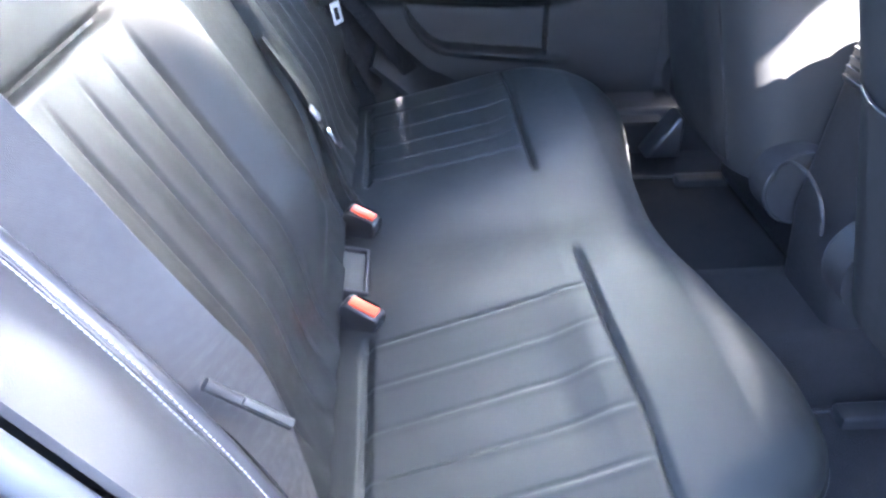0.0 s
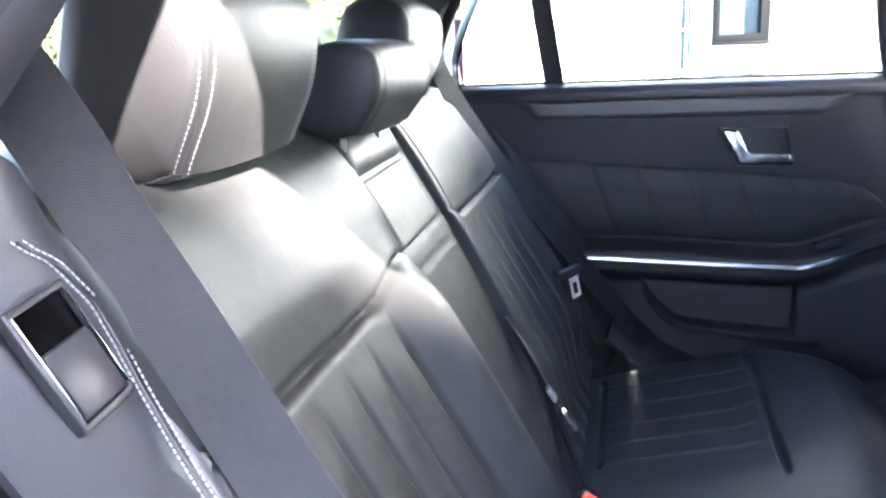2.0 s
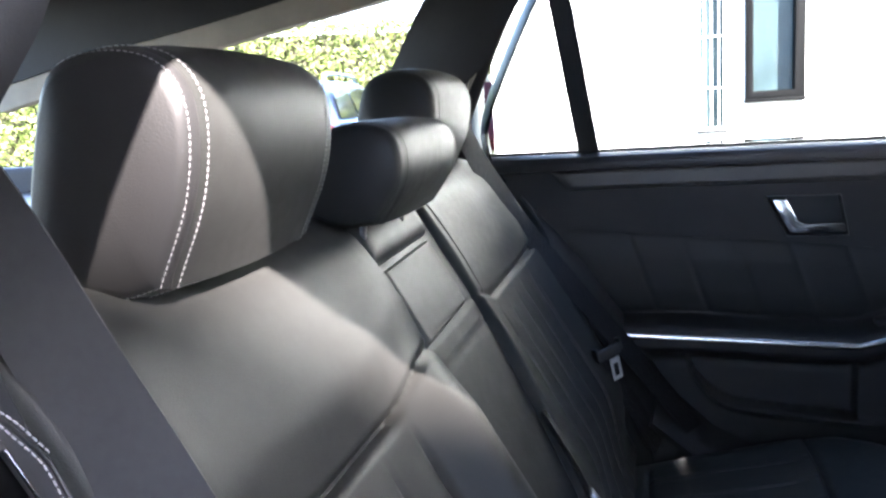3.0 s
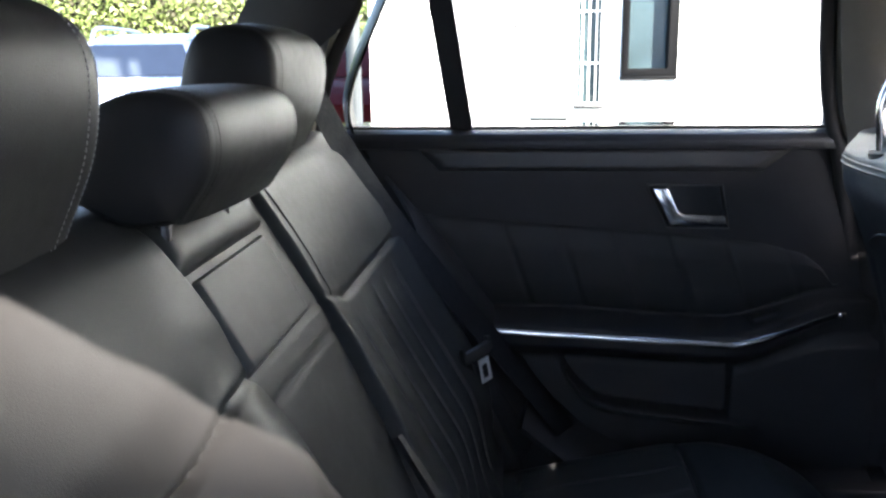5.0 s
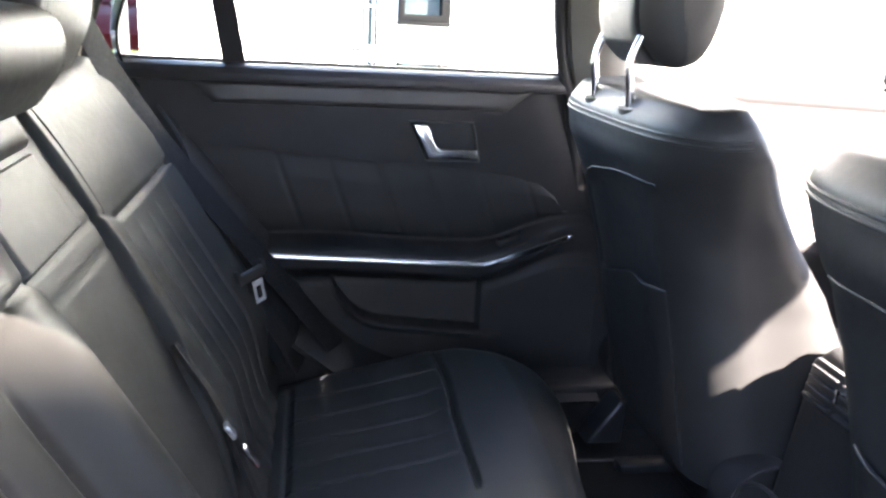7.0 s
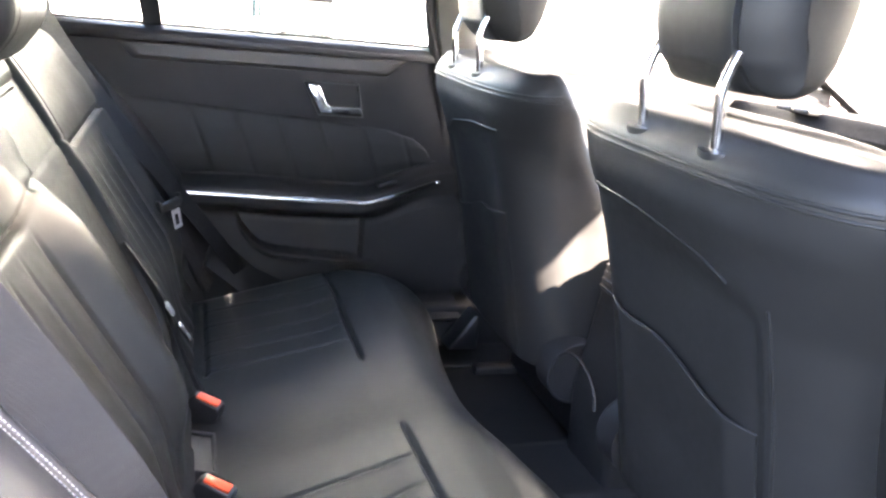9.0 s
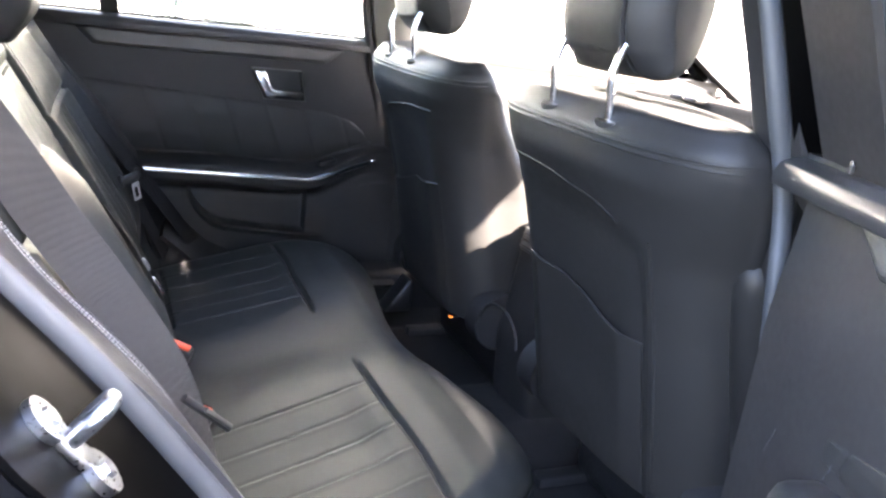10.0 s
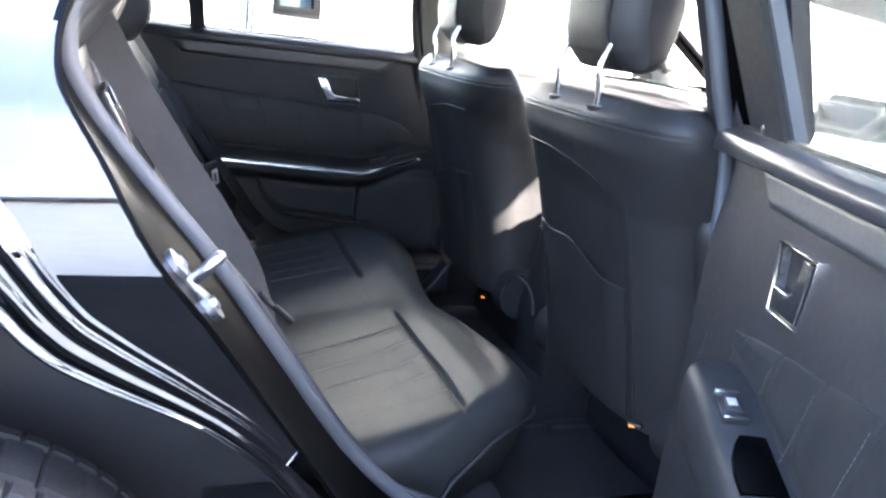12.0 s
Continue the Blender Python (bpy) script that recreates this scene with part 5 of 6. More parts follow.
def bay_glass():
    bm = bmesh.new()
    q = [(-0.30, 0.66, 0.99), (-1.3, 0.66, 0.99), (-1.15, 0.60, 1.19), (-0.22, 0.59, 1.30)]
    f = [bm.verts.new(p) for p in q]
    bm.faces.new(f)
    return bm
both("bay_window", bay_glass, GLASS)
# Panel added so that the right load bay reads dark beside the headrest
part("dark_bay_panel", rbox((0.95, 0.012, 0.36), (-0.76, 2 * CY - 0.585, 1.10), 0.004), VINYL, body, "black panel added over the load bay window")
part("load_cover", rbox((0.95, 1.12, 0.02), (-0.78, CY, 0.93), 0.006), DARK, body, "black load cover")
part("tailgate", prism([(-1.30, 0.35), (-1.42, 0.40), (-1.44, 0.95), (-1.36, 0.97)], 1, -0.62, 0.66, 0.01), PAINT, body)
def rear_glass():
    bm = bmesh.new()
    bm.faces.new([bm.verts.new(p) for p in ((-1.42, -0.58, 0.96), (-1.42, 0.62, 0.96), (-1.28, 0.55, 1.37), (-1.28, -0.51, 1.37))])
    return bm
part("rear_window", rear_glass(), GLASS, body)


def left_sill():
    return prism([(-0.05, 0.20), (1.85, 0.20), (1.85, 0.375), (0.33, 0.378), (0.16, 0.44), (-0.05, 0.44)], 1, 0.62, 0.86, 0.012)
def sill():
    return prism([(0.14, 0.20), (1.85, 0.20), (1.85, 0.375), (0.33, 0.378), (0.22, 0.395), (0.14, 0.395)], 1, 0.62, 0.86, 0.012)
part("door_sill", left_sill(), VINYL, body, "black sill")
part("sill_closing", prism([(-0.05, 0.20), (0.20, 0.20), (0.20, 0.40), (0.14, 0.44), (-0.05, 0.44)], 1, 0.62, 0.72, 0.01), VINYL, body, T=MIRROR)
part("door_sill", sill(), JAMB, body, "black painted sill", T=MIRROR)
SILL_PLATE = lambda: ribbon_mesh([(0.66, 0.685, 0.392), (0.42, 0.685, 0.393), (0.30, 0.685, 0.408), (0.19, 0.685, 0.462), (0.10, 0.685, 0.545)], [(0.66, 0.60, 0.355), (0.42, 0.60, 0.355), (0.30, 0.585, 0.365), (0.17, 0.575, 0.42), (0.08, 0.56, 0.50)], 4, None, False, 0.01)
# Left trim coloured black for the shaded footwell; the right one stays grey
part("sill_plate", SILL_PLATE(), VINYL, body, "plastic sill trim darkened for shade")
part("sill_plate", SILL_PLATE(), PLASTIC, body, "grey plastic sill trim", T=MIRROR)

both("inner_wheel_house", lambda: prism([(-1.35, 0.18), (0.12, 0.18), (0.12, 0.44), (0.03, 0.58), (-0.12, 0.80), (-0.20, 0.93), (-1.35, 0.93)], 1, 0.605, 0.62), VINYL)
both("pillar_foot", lambda: prism([(0.60, 0.20), (0.80, 0.20), (0.80, 0.96), (0.64, 0.96)], 1, 0.715, 0.75), DARK)


def side_bolster():
    """Trim between the backrest and the door opening."""
    a = [Vector((p.x, p.y - 0.010, p.z)) - outward(p, 0.010) for p in edge if p.x < 0.14 and 0.46 < p.z < 1.03]
    a = sorted(a, key=lambda p: -p.z)
    n = len(a)
    b = []
    for i, p in enumerate(a):
        t = i / (n - 1)
        s = 0.58 - 0.60 * t
        q = on_back(0, max(-0.02, s), 0.012)
        b.append(Vector((q.x + 0.012, 0.575 + 0.0 * t, q.z)))
    return a, b
def bolster_mesh(top=2.0):
    a, b = side_bolster()
    first = next(i for i, p in enumerate(a) if p.z < top)
    a, b = a[first:], b[first:]
    return ribbon_mesh(a, b, 12, lambda t, i: Vector((0.010, -0.003, 0.006)) * math.sin(math.pi * t), False, 0.006)
# Left bolster takes a black plastic's colour because that side is unlit
part("side_bolster", bolster_mesh(0.90), VINYL, body, "side bolster darkened for the unlit side")
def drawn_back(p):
    """Shifts the right bolster's upper part back and inward to fit the camera's view."""
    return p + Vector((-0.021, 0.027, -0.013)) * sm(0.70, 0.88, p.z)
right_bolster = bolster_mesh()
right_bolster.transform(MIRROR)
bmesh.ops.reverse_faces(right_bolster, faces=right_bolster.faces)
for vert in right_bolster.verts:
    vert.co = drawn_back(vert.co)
part("side_bolster", right_bolster, LEATHER_SKYLIT, body, "black leather side bolster")


def bolster_line(t0, off=0.0, i0=0.0, i1=1.0):
    a, b = side_bolster()
    n = len(a)
    out = []
    for i in range(int(n * i0), int(n * i1)):
        p = a[i].lerp(b[i], t0) + Vector((0.010, -0.003, 0.006)) * math.sin(math.pi * t0)
        d = Vector((0.5, -0.6, 0.4)).normalized()
        out.append(p + d * (0.0045 + off))
    return out
part("outer_roll", tube([drawn_back(Vector((p.x, 2 * CY - p.y, p.z))) for p in bolster_line(0.24, -0.009)], 0.008, n=14), LEATHER_SKYLIT, body, "rolled outer edge of the side bolster")
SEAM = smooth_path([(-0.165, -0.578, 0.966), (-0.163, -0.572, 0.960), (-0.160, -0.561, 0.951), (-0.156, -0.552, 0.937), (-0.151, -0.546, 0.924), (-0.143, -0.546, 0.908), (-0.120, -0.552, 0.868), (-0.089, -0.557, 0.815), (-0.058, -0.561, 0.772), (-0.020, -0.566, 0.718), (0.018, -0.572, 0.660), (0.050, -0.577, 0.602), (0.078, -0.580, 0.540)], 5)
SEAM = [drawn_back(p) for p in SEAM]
LIFT = Vector((0.6, -0.6, 0.5)).normalized()
for o in (-0.0036, 0.0036):
    part("stitching", stitches([p + LIFT * 0.0025 + Vector((0.2, 0.9, -0.1)) * o for p in SEAM], 0.0026, 0.0014, 0.0005), THREAD, body, "pale double stitching")
part("bolster_seam", tube([p + LIFT * 0.0005 for p in SEAM], 0.0012), DARK, body)
part("rolled_edge", tube([p + Vector((-0.006, 0.013, -0.004)) for p in SEAM[20:]], 0.0085, n=16), LEATHER_SKYLIT, body, "rolled leather edge of the side bolster")
long_axis, wide_axis = Vector((0.42, 0.12, -0.90)).normalized(), Vector((0.0, -0.99, -0.15)).normalized()
face_axis = wide_axis.cross(long_axis).normalized()
if face_axis.x < 0:
    face_axis = -face_axis
wide_axis = long_axis.cross(face_axis).normalized()
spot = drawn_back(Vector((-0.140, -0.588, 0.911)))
rel = thing("backrest_release", "black backrest release recess with bright edges", "handle", at=tuple(spot))
rm = Matrix((wide_axis, long_axis, face_axis)).transposed().to_4x4()
rm.translation = spot + face_axis * 0.003
part("surround", frame_prism([(-0.0215, -0.034), (0.0215, -0.034), (0.0215, 0.034), (-0.0215, 0.034)], [(-0.0185, -0.030), (0.0185, -0.030), (0.0185, 0.030), (-0.0185, 0.030)], 2, -0.004, 0.003, 0.001), DARK, rel, T=rm)
# Shallow plate coloured near black carries the shade of a deeper hollow
part("recess", rbox((0.037, 0.060, 0.003), (0, 0, -0.0015), 0.0005), JAMB, rel, T=rm)
for s in (-1, 1):
    part("bright_edge", rbox((0.0009, 0.060, 0.002), (s * 0.0187, 0, 0.0033), 0.0004), CHROME, rel, T=rm)
part("lever", rbox((0.033, 0.037, 0.005), (0, 0.0105, 0.0015), 0.0015), DARK, rel, "black release lever", T=rm)
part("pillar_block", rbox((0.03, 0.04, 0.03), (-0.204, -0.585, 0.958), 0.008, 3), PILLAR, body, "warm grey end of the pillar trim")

striker = thing("door_striker", "bare steel door striker bolted to the jamb", "latch", at=(-0.07, -0.70, 0.72))
sp = Vector((-0.080, -0.757, 0.768))
along_e, out_n = Vector((0.62, 0.0, -0.78)), Vector((0.78, 0.0, 0.62))
se = Matrix((along_e, Vector((0, 1, 0)), along_e.cross(Vector((0, 1, 0))))).transposed().to_4x4()
se.translation = sp + out_n * 0.003
plate = bmesh.new()
for c in (-0.026, 0.026):
    sweep([Vector((c, 0, -0.004)), Vector((c, 0, 0.004))], disc(0.017, 20), (1, 0, 0), plate)
rbox((0.05, 0.022, 0.008), (0, 0, 0), 0.002, bm=plate)
part("plate", plate, STEEL, striker, "bare steel striker plate", T=se)
loop = smooth_path([sp + Vector((0, -0.004, 0.008)), sp + out_n * 0.022 + Vector((0, -0.006, 0.012)), sp + out_n * 0.032 + Vector((0, 0.006, 0.010)), sp + out_n * 0.028 + Vector((0, 0.02, 0.004)), sp + Vector((0, 0.022, -0.004))], 6)
part("loop", tube(loop, 0.0062, n=10), STEEL, striker)
for c in (-0.026, 0.026):
    part("bolt", tube([sp + along_e * c + out_n * 0.005, sp + along_e * c + out_n * 0.011], 0.007, n=6), STEEL, striker)


# wheels
def wheel_set(x, side):
    N, ZC = 528, 0.305
    prof = [(0.20, -0.09), (0.275, -0.112), (0.292, -0.104), (0.301, -0.088), (0.303, -0.062), (0.297, -0.059), (0.297, -0.054), (0.303, -0.051), (0.305, 0.0),
            (0.303, 0.051), (0.297, 0.054), (0.297, 0.059), (0.303, 0.062), (0.301, 0.088), (0.292, 0.104), (0.275, 0.112), (0.20, 0.09)]
    K = len(prof)
    bm = bmesh.new()
    rings = []
    for i in range(N):
        a = 2 * math.pi * i / N
        ring = []
        for k, (r, w) in enumerate(prof):
            if (k in (2, 3, 4, 12, 13, 14) and i % 8 == 0) or (k in (7, 8, 9) and i % 12 == 5):
                r -= 0.006
            ring.append(bm.verts.new((x + r * math.cos(a), CY + side * 0.755 + w * 0.62, ZC + r * math.sin(a))))
        rings.append(ring)
    for i in range(N):
        A, B = rings[i], rings[(i + 1) % N]
        for k in range(K):
            bm.faces.new((A[k], A[(k + 1) % K], B[(k + 1) % K], B[k]))
    tyre = part("tyre", bm, TYRE, body, "worn black tyre with cross grooves", sharp=20)
    rim = sweep([Vector((x + 0.21 * math.cos(2 * math.pi * k / 48), CY + side * 0.725, ZC + 0.21 * math.sin(2 * math.pi * k / 48))) for k in range(48)], flat(0.19, 0.02), [Vector((math.cos(2 * math.pi * k / 48), 0, math.sin(2 * math.pi * k / 48))) for k in range(48)], None, True)
    for k in range(5):
        rbox((0.17, 0.03, 0.05), (0, 0, 0), 0.012, bm=rim, turn=Matrix.Translation((x, CY + side * 0.77, ZC)) @ Matrix.Rotation(2 * math.pi * k / 5, 4, "Y") @ Matrix.Translation((0.11, 0, 0)))
    part("rim", rim, STEEL, tyre, "silver alloy rim")


for x in (WX, 2.52):
    for side in (-1, 1):
        wheel_set(x, side)


# front of the car: doors, windscreen, bonnet
def front_door(side):
    ob = thing("front_car_door", "closed front door with its window", "car door", "front doors", at=(1.1, CY + side * 0.8, 0.33))
    T = None if side > 0 else MIRROR
    part("skin", slab(lambda u, v: Vector((0.695 + 1.0 * u, 0.885 + 0.02 * math.sin(3 * v) - 0.05 * sm(0.75, 1, v), 0.33 + 0.63 * v)), lambda u, v: Vector((0.695 + 1.0 * u, 0.76, 0.33 + 0.63 * v)), 12, 16), PAINT, ob, "glossy black door skin", T=T)
    part("inner_panel", slab(lambda u, v: Vector((0.72 + 0.95 * u, 0.70 - 0.05 * bell(v, 0.5, 0.1), 0.36 + 0.58 * v)), lambda u, v: Vector((0.72 + 0.95 * u, 0.755, 0.36 + 0.58 * v)), 20, 30), VINYL, ob, T=T)
    part("belt_cap", tube([Vector((0.70, 0.715, 0.945)), Vector((1.65, 0.715, 0.915))], 0.02), VINYL, ob, T=T)
    part("frame_top", sweep([Vector(p) for p in ((0.66, 0.725, 0.95), (0.63, 0.66, 1.2), (0.66, 0.61, 1.325), (0.98, 0.605, 1.325), (1.28, 0.66, 1.16), (1.62, 0.72, 0.95))], flat(0.03, 0.035), (0, -1, 0.2)), JAMB, ob, "black window frame", T=T)
    bm = bmesh.new()
    bm.faces.new([bm.verts.new(p) for p in ((0.67, 0.728, 0.95), (1.60, 0.728, 0.94), (1.27, 0.668, 1.16), (0.98, 0.612, 1.325), (0.66, 0.612, 1.325))])
    part("window_pane", bm, GLASS_TINT, ob, smooth=False, T=T)
    return ob


front_door(1)
front_door(-1)
both("windscreen_pillar", lambda: sweep(smooth_path([(0.95, 0.575, 1.365), (1.25, 0.63, 1.21), (1.55, 0.68, 1.03), (1.80, 0.71, 0.90)], 4), flat(0.06, 0.05), (0, -1, 0)), PLASTIC, "grey windscreen pillar")
both("mirror", lambda: rbox((0.10, 0.17, 0.13), (1.52, 1.0, 1.0), 0.035, 3), PAINT, "black door mirror")
part("header", rbox((0.15, 1.15, 0.05), (0.99, CY, 1.368), 0.015), HEADLINER, body)
part("sun_visor", rbox((0.15, 0.40, 0.018), (1.06, 0.35, 1.345), 0.007, turn=pose(0, 0, 0, 0, 14, 0)), HEADLINER, body)
visor = prism([(-0.52, 1.341), (-0.10, 1.341), (-0.10, 1.185), (-0.13, 1.180), (-0.49, 1.116), (-0.52, 1.119)], 0, -0.008, 0.008, 0.005, 2)
visor.transform(Matrix(((1, 0, -0.25, 1.075 + 0.25 * 1.24), (0, 1, 0, 0), (0, 0, 1, 0), (0, 0, 0, 1))))
part("sun_visor", visor, HEADLINER, body, "sun visor folded down")
def screen():
    bm = bmesh.new()
    bm.faces.new([bm.verts.new(p) for p in ((1.0, -0.53, 1.375), (1.0, 0.57, 1.375), (1.86, 0.68, 0.90), (1.86, -0.64, 0.90))])
    return bm
part("windscreen", screen(), GLASS, body)
part("inside_mirror", rbox((0.03, 0.24, 0.07), (1.16, CY, 1.265), 0.014, turn=pose(0, 0, 0, 0, -10, 0)), DARK, body, "black inside mirror")
def bonnet():
    f = lambda u, v: Vector((1.82 + 1.35 * u, -0.78 + 1.60 * v, 0.93 - 0.16 * u ** 1.6 - 0.09 * abs(2 * v - 1) ** 3))
    return slab(f, lambda u, v: f(u, v) - Vector((0, 0, 0.02)), 20, 20)
part("bonnet", bonnet(), PAINT, body)
both("front_wing", lambda: slab(lambda u, v: Vector((1.72 + 1.5 * u, 0.88 - 0.08 * u * u - 0.1 * sm(0.8, 1, v), 0.70 + 0.2 * v - 0.05 * u)), lambda u, v: Vector((1.72 + 1.5 * u, 0.80 - 0.08 * u * u, 0.70 + 0.2 * v - 0.05 * u)), 14, 8), PAINT)
part("bulkhead", rbox((0.04, 1.5, 0.65), (1.86, CY, 0.55), 0.01), DARK, body)
part("nose", rbox((0.25, 1.6, 0.45), (3.15, CY, 0.5), 0.1, 4), PAINT, body)
part("under_body", rbox((4.2, 1.3, 0.05), (0.9, CY, 0.165), 0.01), DARK, body)


# ---- outside
def sheet(u, v):
    return Vector((-300 + 600 * u, -300 + 600 * v, 0))
tagged(part("ground", slab(sheet, lambda u, v: sheet(u, v) - Vector((0, 0, 0.3)), 2, 2), GROUND, None, smooth=False), "worn asphalt yard", "ground", kind="structure")


def wall_with_holes(x0, x1, z0, z1, y, thick, holes):
    """A wall along x at y with rectangular openings (x0, x1, z0, z1)."""
    xs = sorted({x0, x1, *[h[0] for h in holes], *[h[1] for h in holes]})
    zs = sorted({z0, z1, *[h[2] for h in holes], *[h[3] for h in holes]})
    bm = bmesh.new()
    for a, b in zip(xs, xs[1:]):
        for c, d in zip(zs, zs[1:]):
            m, n = (a + b) / 2, (c + d) / 2
            if any(h[0] < m < h[1] and h[2] < n < h[3] for h in holes):
                continue
            rbox((b - a, thick, d - c), (m, y + thick / 2, n), 0, bm=bm)
    bmesh.ops.remove_doubles(bm, verts=bm.verts, dist=0.0005)
    return bm


WALL_Y = 5.0
house = thing("white_house", "white rendered house in full sun beside the car", "house", at=(3.0, WALL_Y, 0))
WIN, DOOR = (0.685, 1.055, 0.995, 2.2), (0.385, 0.572, 0.805, 2.1)
part("wall", wall_with_holes(-1.02, 12, 0, 5.2, WALL_Y, 0.3, [WIN, DOOR]), RENDERWALL, house, smooth=False)
part("end_wall", rbox((0.3, 6, 5.2), (-0.87, WALL_Y + 3.3, 2.6), 0), RENDERWALL, house, smooth=False)
part("roof", prism([(4.75, 5.15), (8.2, 7.6), (11.6, 5.2), (11.6, 5.4), (8.2, 7.8), (4.7, 5.35)], 0, -1.3, 12.3), SLATE, house, smooth=False)
def window(x0, x1, z0, z1, mat, name, w=0.045, bars=0):
    o = part(name, frame_prism([(x0, z0), (x1, z0), (x1, z1), (x0, z1)], [(x0 + w, z0 + w), (x1 - w * 1.3, z0 + w), (x1 - w * 1.3, z1 - w), (x0 + w, z1 - w)], 1, WALL_Y - 0.02, WALL_Y + 0.11, 0.004), mat, house)
    part("pane", rbox((x1 - x0 - 2.3 * w, 0.01, z1 - z0 - 2 * w), ((x0 + x1) / 2 - 0.15 * w, WALL_Y + 0.08, (z0 + z1) / 2), 0), DOORGLASS, o, smooth=False)
    for k in range(bars):
        part("glazing_bar", rbox((0.010, 0.02, z1 - z0 - 2 * w), (x0 + (x1 - x0) * (k + 1) / (bars + 1), WALL_Y + 0.065, (z0 + z1) / 2), 0.002), RENDERWALL, o)
    for z in ([z0 + 0.28, z0 + 0.62, z0 + 0.95] if bars else []):
        part("glazing_bar", rbox((x1 - x0 - 2 * w, 0.018, 0.012), ((x0 + x1) / 2, WALL_Y + 0.064, z), 0.002), RENDERWALL, o)
    part("sill", rbox((x1 - x0 + 0.01, 0.10, 0.022), ((x0 + x1) / 2, WALL_Y + 0.02, z0 - 0.011), 0.005), mat if not bars else DARK, o)
    return o
window(*WIN, GREYFRAME, "window", 0.05)
window(*DOOR, RENDERWALL, "glazed_door", 0.014, 3)
pipe = thing("downpipe", "grey painted downpipe at the house corner", "downpipe", at=(-1.12, WALL_Y - 0.06, 0))
part("pipe", tube([Vector((-1.12, WALL_Y - 0.07, 0.0)), Vector((-1.12, WALL_Y - 0.07, 5.1))], 0.05, n=16), PIPE, pipe)
for z in (0.6, 1.25, 1.9, 3.4):
    part("bracket", rbox((0.15, 0.05, 0.05), (-1.10, WALL_Y - 0.02, z), 0.008), PIPE, pipe)
hook = thing("wall_hook", "small black hook on the house wall", "hook", at=(0.01, WALL_Y, 1.3))
part("hook", tube(smooth_path([(0.0, WALL_Y, 1.46), (0.0, WALL_Y - 0.04, 1.45), (-0.02, WALL_Y - 0.05, 1.38), (-0.02, WALL_Y - 0.05, 1.34)], 5), 0.008), DARK, hook)
part("knob", rbox((0.03, 0.03, 0.03), (-0.02, WALL_Y - 0.05, 1.33), 0.012), DARK, hook)
bin_ = thing("wheelie_bin", "dark grey wheelie bin against the house wall", "bin", at=(0.20, WALL_Y - 0.3, 0))
part("body", loft([[Vector((0.20 + sx * w, WALL_Y - 0.30 + sy * w * 1.1, z)) for sx, sy in ((-1, -1), (1, -1), (1, 1), (-1, 1))] for z, w in ((0.06, 0.088), (0.70, 0.112), (0.72, 0.118), (0.735, 0.118))]), TARP, bin_, sharp=25)
part("lid", prism([(WALL_Y - 0.44, 0.735), (WALL_Y - 0.44, 0.752), (WALL_Y - 0.30, 0.815), (WALL_Y - 0.16, 0.822), (WALL_Y - 0.16, 0.735)], 0, 0.078, 0.322, 0.008), TARP, bin_, "grey hinged lid")
part("handle", tube([Vector((0.10, WALL_Y - 0.145, 0.79)), Vector((0.30, WALL_Y - 0.145, 0.79))], 0.012), DARK, bin_)
for sx in (0.095, 0.305):
    part("wheel", tube([Vector((sx - 0.012, WALL_Y - 0.19, 0.08)), Vector((sx + 0.012, WALL_Y - 0.19, 0.08))], 0.08, n=24), TYRE, bin_)
tub = thing("storage_box", "pale grey plastic box beside the bin", "box", at=(0.48, WALL_Y - 0.25, 0))
part("body", loft([[Vector((0.48 + sx * w, WALL_Y - 0.25 + sy * 0.16, z)) for sx, sy in ((-1, -1), (1, -1), (1, 1), (-1, 1))] for z, w in ((0.0, 0.125), (0.66, 0.138))]), PALEBOX, tub, sharp=25)
part("lid", rbox((0.295, 0.35, 0.035), (0.48, WALL_Y - 0.25, 0.678), 0.012), PALEBOX, tub, "pale lid")

# added, unseen house shape on the sunny side; eaves shade the car's lower half
EAVE_Y, EAVE_Z = -6.0, 7.195
shade_house = thing("unseen_shade_house", "unseen house shape added to shade the car", "house", at=(0, EAVE_Y - 3, 0))
turn_h = Matrix.Translation((5.4, EAVE_Y, 0)) @ Matrix.Rotation(radians(16.0), 4, "Z") @ Matrix.Translation((-5.4, 0, 0))
part("wall", rbox((9, 0.3, EAVE_Z - 0.1), (1.6, -0.45, (EAVE_Z - 0.1) / 2), 0), RENDERWALL, shade_house, T=turn_h, smooth=False)
part("roof", prism([(0.0, EAVE_Z - 0.12), (0.0, EAVE_Z), (-4.5, EAVE_Z + 1.6), (-9.0, EAVE_Z), (-9.0, EAVE_Z - 0.12)], 0, -3.2, 6.25), SLATE, shade_house, T=turn_h, smooth=False)


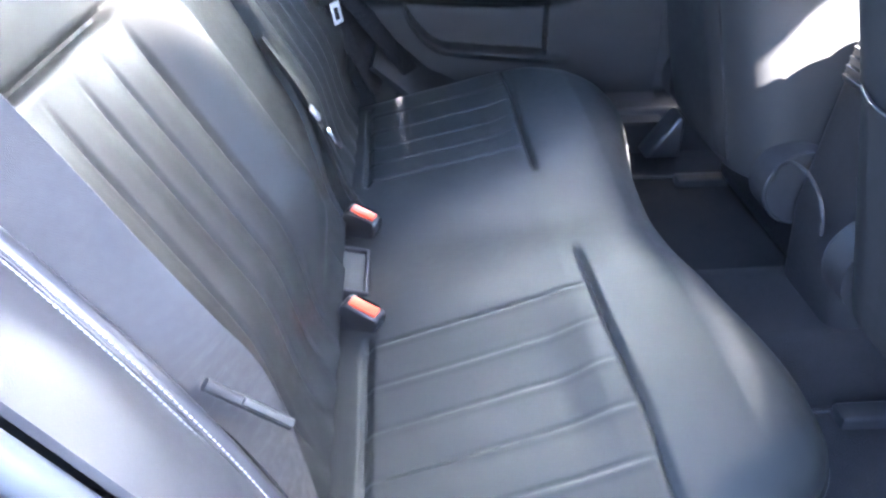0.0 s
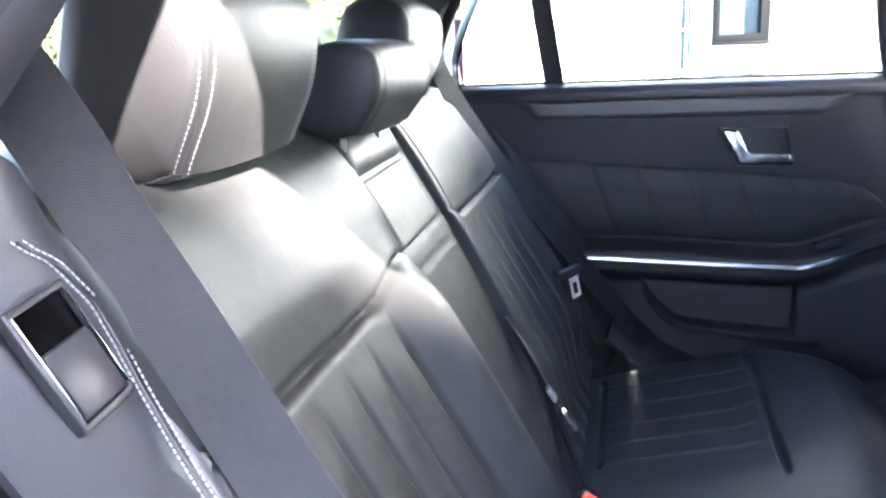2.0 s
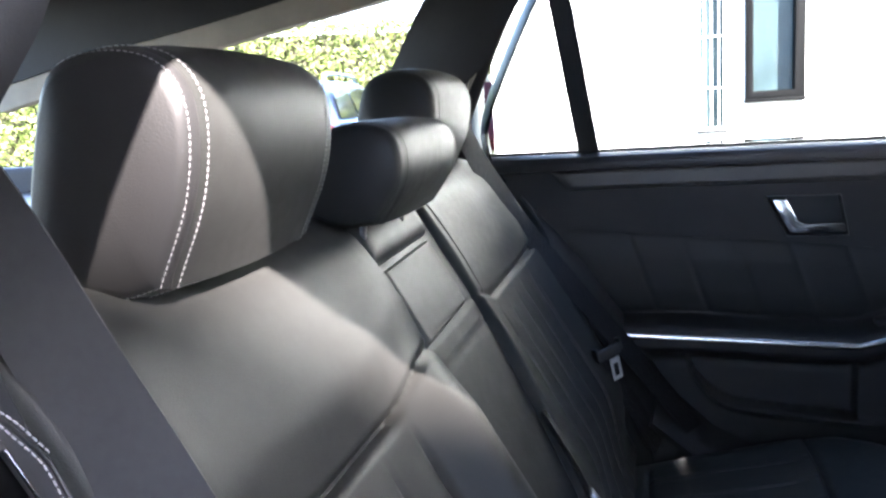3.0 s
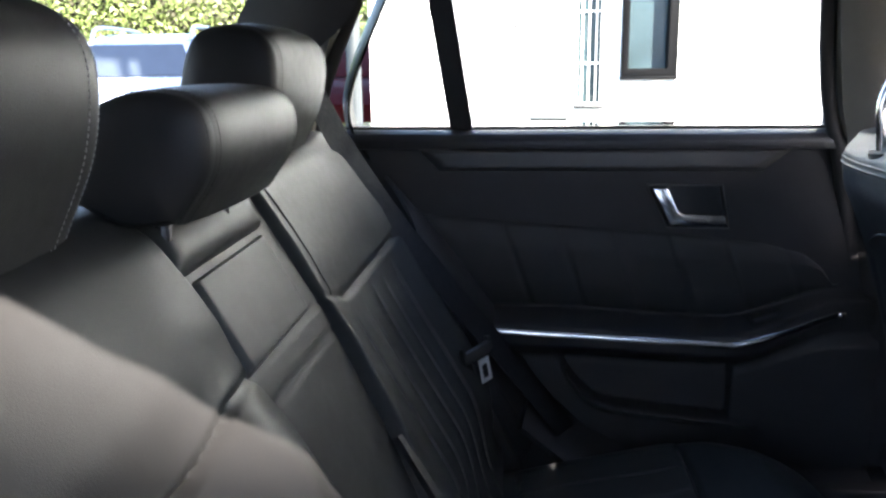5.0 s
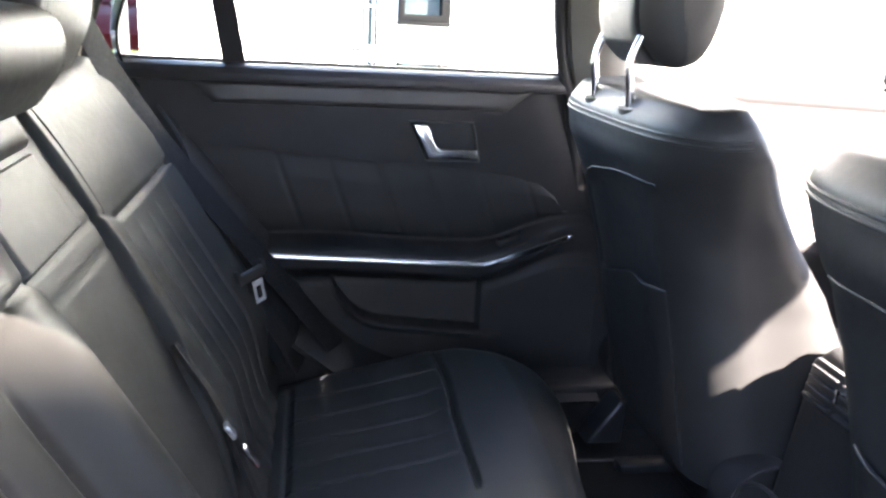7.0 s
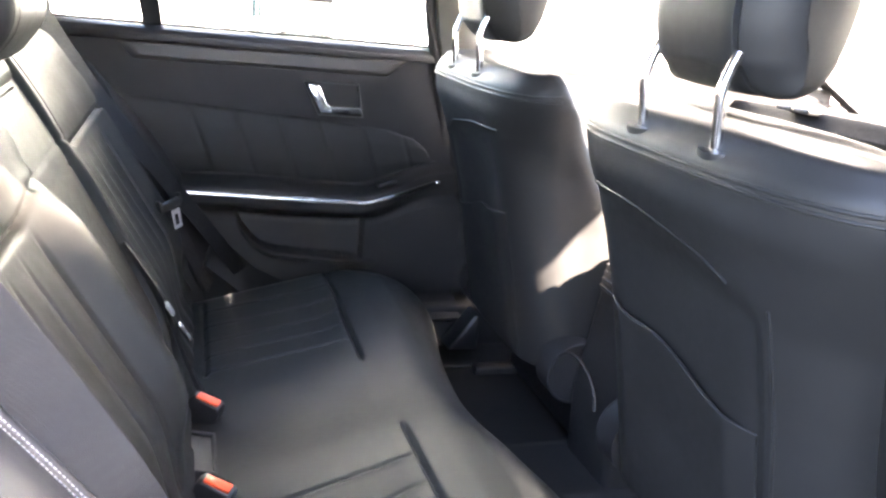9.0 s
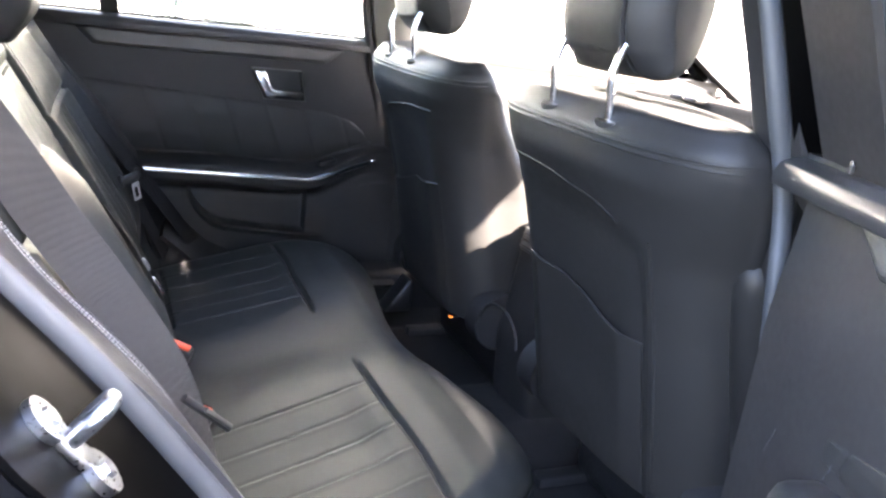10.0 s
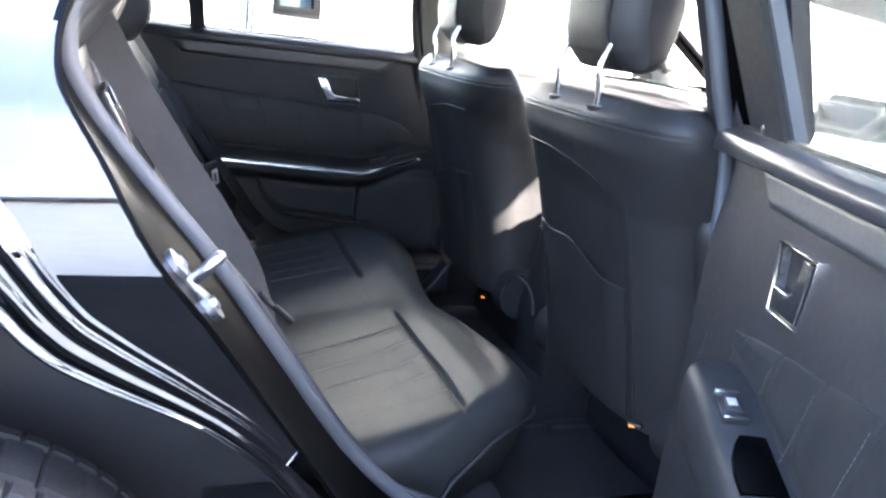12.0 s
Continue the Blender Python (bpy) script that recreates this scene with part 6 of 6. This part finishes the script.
def parked_car(paint, label, at, heading, rails):
    """Simple estate car: body, glasshouse, panes, lamps, wheels. Its front points along +x before it is turned."""
    ob = thing("parked_car", label, "car", "parked cars", at=(at[0], at[1], 0))
    T = Matrix.Translation((at[0], at[1], 0)) @ Matrix.Rotation(radians(heading), 4, "Z")
    side = [(-2.2, 0.35), (-2.25, 0.75), (-2.18, 0.98), (0.75, 0.98), (1.9, 0.85), (2.2, 0.65), (2.22, 0.35)]
    def shell(poly, w0, w1, zc, top):
        rings = []
        n = len(poly)
        for t in (-1, -0.93, -0.75, 0, 0.75, 0.93, 1):
            k = 1 if abs(t) < 0.9 else (0.985 if abs(t) < 0.95 else 0.94)
            ring = []
            for x, z in poly:
                w = w0 + (w1 - w0) * sm(zc, top, z)
                ring.append(Vector((x * k, t * w, zc + (z - zc) * (k if z > zc else 1))))
            rings.append(ring)
        return loft(rings)
    body_p = part("body", shell(side, 0.90, 0.86, 0.35, 0.98), paint, ob, T=T, sharp=35)
    roof_l = [(-2.12, 0.96), (-1.92, 1.40), (-1.5, 1.50), (-0.2, 1.53), (0.25, 1.46), (1.0, 0.97)]
    part("cabin", shell(roof_l, 0.84, 0.62, 0.97, 1.5), paint, ob, T=T, sharp=35)
    bm = bmesh.new()
    bm.faces.new([bm.verts.new(p) for p in ((-2.10, -0.68, 1.02), (-2.10, 0.68, 1.02), (-1.955, 0.56, 1.37), (-1.955, -0.56, 1.37))])
    part("rear_pane", bm, CARGLASS, ob, T=T @ Matrix.Translation((-0.02, 0, 0)), smooth=False)
    for s in (-1, 1):
        for x0, x1, x2, x3 in ((-1.95, -1.1, -1.1, -1.75), (-1.02, -0.1, -0.12, -1.02), (0.0, 0.80, 0.30, -0.02)):
            bm = bmesh.new()
            bm.faces.new([bm.verts.new(p) for p in ((x0, s * 0.845, 1.02), (x1, s * 0.845, 1.02), (x2, s * 0.695, 1.41), (x3, s * 0.695, 1.41))])
            part("side_pane", bm, CARGLASS, ob, T=T, smooth=False)
        part("tail_lamp", rbox((0.12, 0.14, 0.32), (-2.17, s * 0.74, 0.80), 0.03), LAMP, ob, T=T)
        part("headlamp", rbox((0.25, 0.30, 0.14), (2.03, s * 0.62, 0.70), 0.05, 3), STEEL, ob, T=T)
        part("mirror", rbox((0.10, 0.17, 0.13), (0.72, s * 0.98, 1.05), 0.03), paint, ob, T=T)
        if rails:
            part("roof_rail", tube(smooth_path([(-1.75, s * 0.58, 1.44), (-1.6, s * 0.58, 1.56), (-1.2, s * 0.58, 1.59), (-0.3, s * 0.58, 1.58), (0.0, s * 0.58, 1.50)], 5), 0.022), STEEL, ob, "bare metal roof rail", T=T)
        for x in (-1.35, 1.35):
            w = part("wheel", tube([Vector((x, s * 0.72, 0.32)), Vector((x, s * 0.90, 0.32))], 0.32, n=28), TYRE, ob, T=T)
            part("hub", tube([Vector((x, s * 0.895, 0.32)), Vector((x, s * 0.915, 0.32))], 0.2, n=20), STEEL, w, T=T)
    part("bumper", rbox((0.14, 1.7, 0.2), (-2.22, 0, 0.48), 0.05, 3), paint, ob, T=T)
    return ob


parked_car(SILVER, "silver blue estate car with roof rails", (-4.63, 10.4), 96, True)
parked_car(RED, "red car parked beyond the house corner", (-2.1, 11.2), -90, False)

# hedge: a twiggy core with small leaves all over
hedge = thing("hedge", "tall clipped green hedge behind the parked cars", "hedge", kind="stuff", at=(-9, 15, 0))
rng = np.random.default_rng(3)
HA, HB, HH = Vector((-22, 6.5, 0)), Vector((2.5, 19.5, 0)), 2.9
along = (HB - HA).normalized()
nor = Vector((along.y, -along.x, 0))
core = bmesh.new()
c1 = [HA + nor * -0.2, HB + nor * -0.2, HB + nor * -1.2, HA + nor * -1.2]
part("twigs", prism([(p.x, p.y) for p in c1], 2, 0, HH - 0.2), TWIG, hedge, smooth=False)
N = 52000
L = (HB - HA).length
t = rng.uniform(0, L, N)
z = rng.uniform(0.2, HH, N)
top = rng.uniform(0, 1, N) < 0.12
z = np.where(top, HH + rng.normal(0, 0.07, N), z)
depth = np.where(top, rng.uniform(-1.2, 0.0, N), np.abs(rng.normal(0, 0.09, N)) * rng.choice([-1, 1], N) + 0.08 * np.sin(t * 2.1) + 0.05 * np.sin(z * 4 + t))
s = rng.uniform(0.035, 0.075, N)
a1 = rng.normal(0, 1, (N, 3)); a1 /= np.linalg.norm(a1, axis=1)[:, None]
a2 = np.cross(a1, rng.normal(0, 1, (N, 3))); a2 /= np.linalg.norm(a2, axis=1)[:, None]
c = np.array(HA)[None] + t[:, None] * np.array(along)[None] + depth[:, None] * np.array(nor)[None]
c[:, 2] += z
verts = np.stack([c - a1 * s[:, None], c + a2 * s[:, None] * 0.5, c + a1 * s[:, None], c - a2 * s[:, None] * 0.5], 1).reshape(-1, 3)
me = bpy.data.meshes.new("leaves")
me.from_pydata(verts.tolist(), [], np.arange(4 * N).reshape(-1, 4).tolist())
me.materials.append(LEAF)
lv = new("leaves", me)
lv.parent = hedge
lv.location = -hedge.location
lv["kind"] = "stuff"
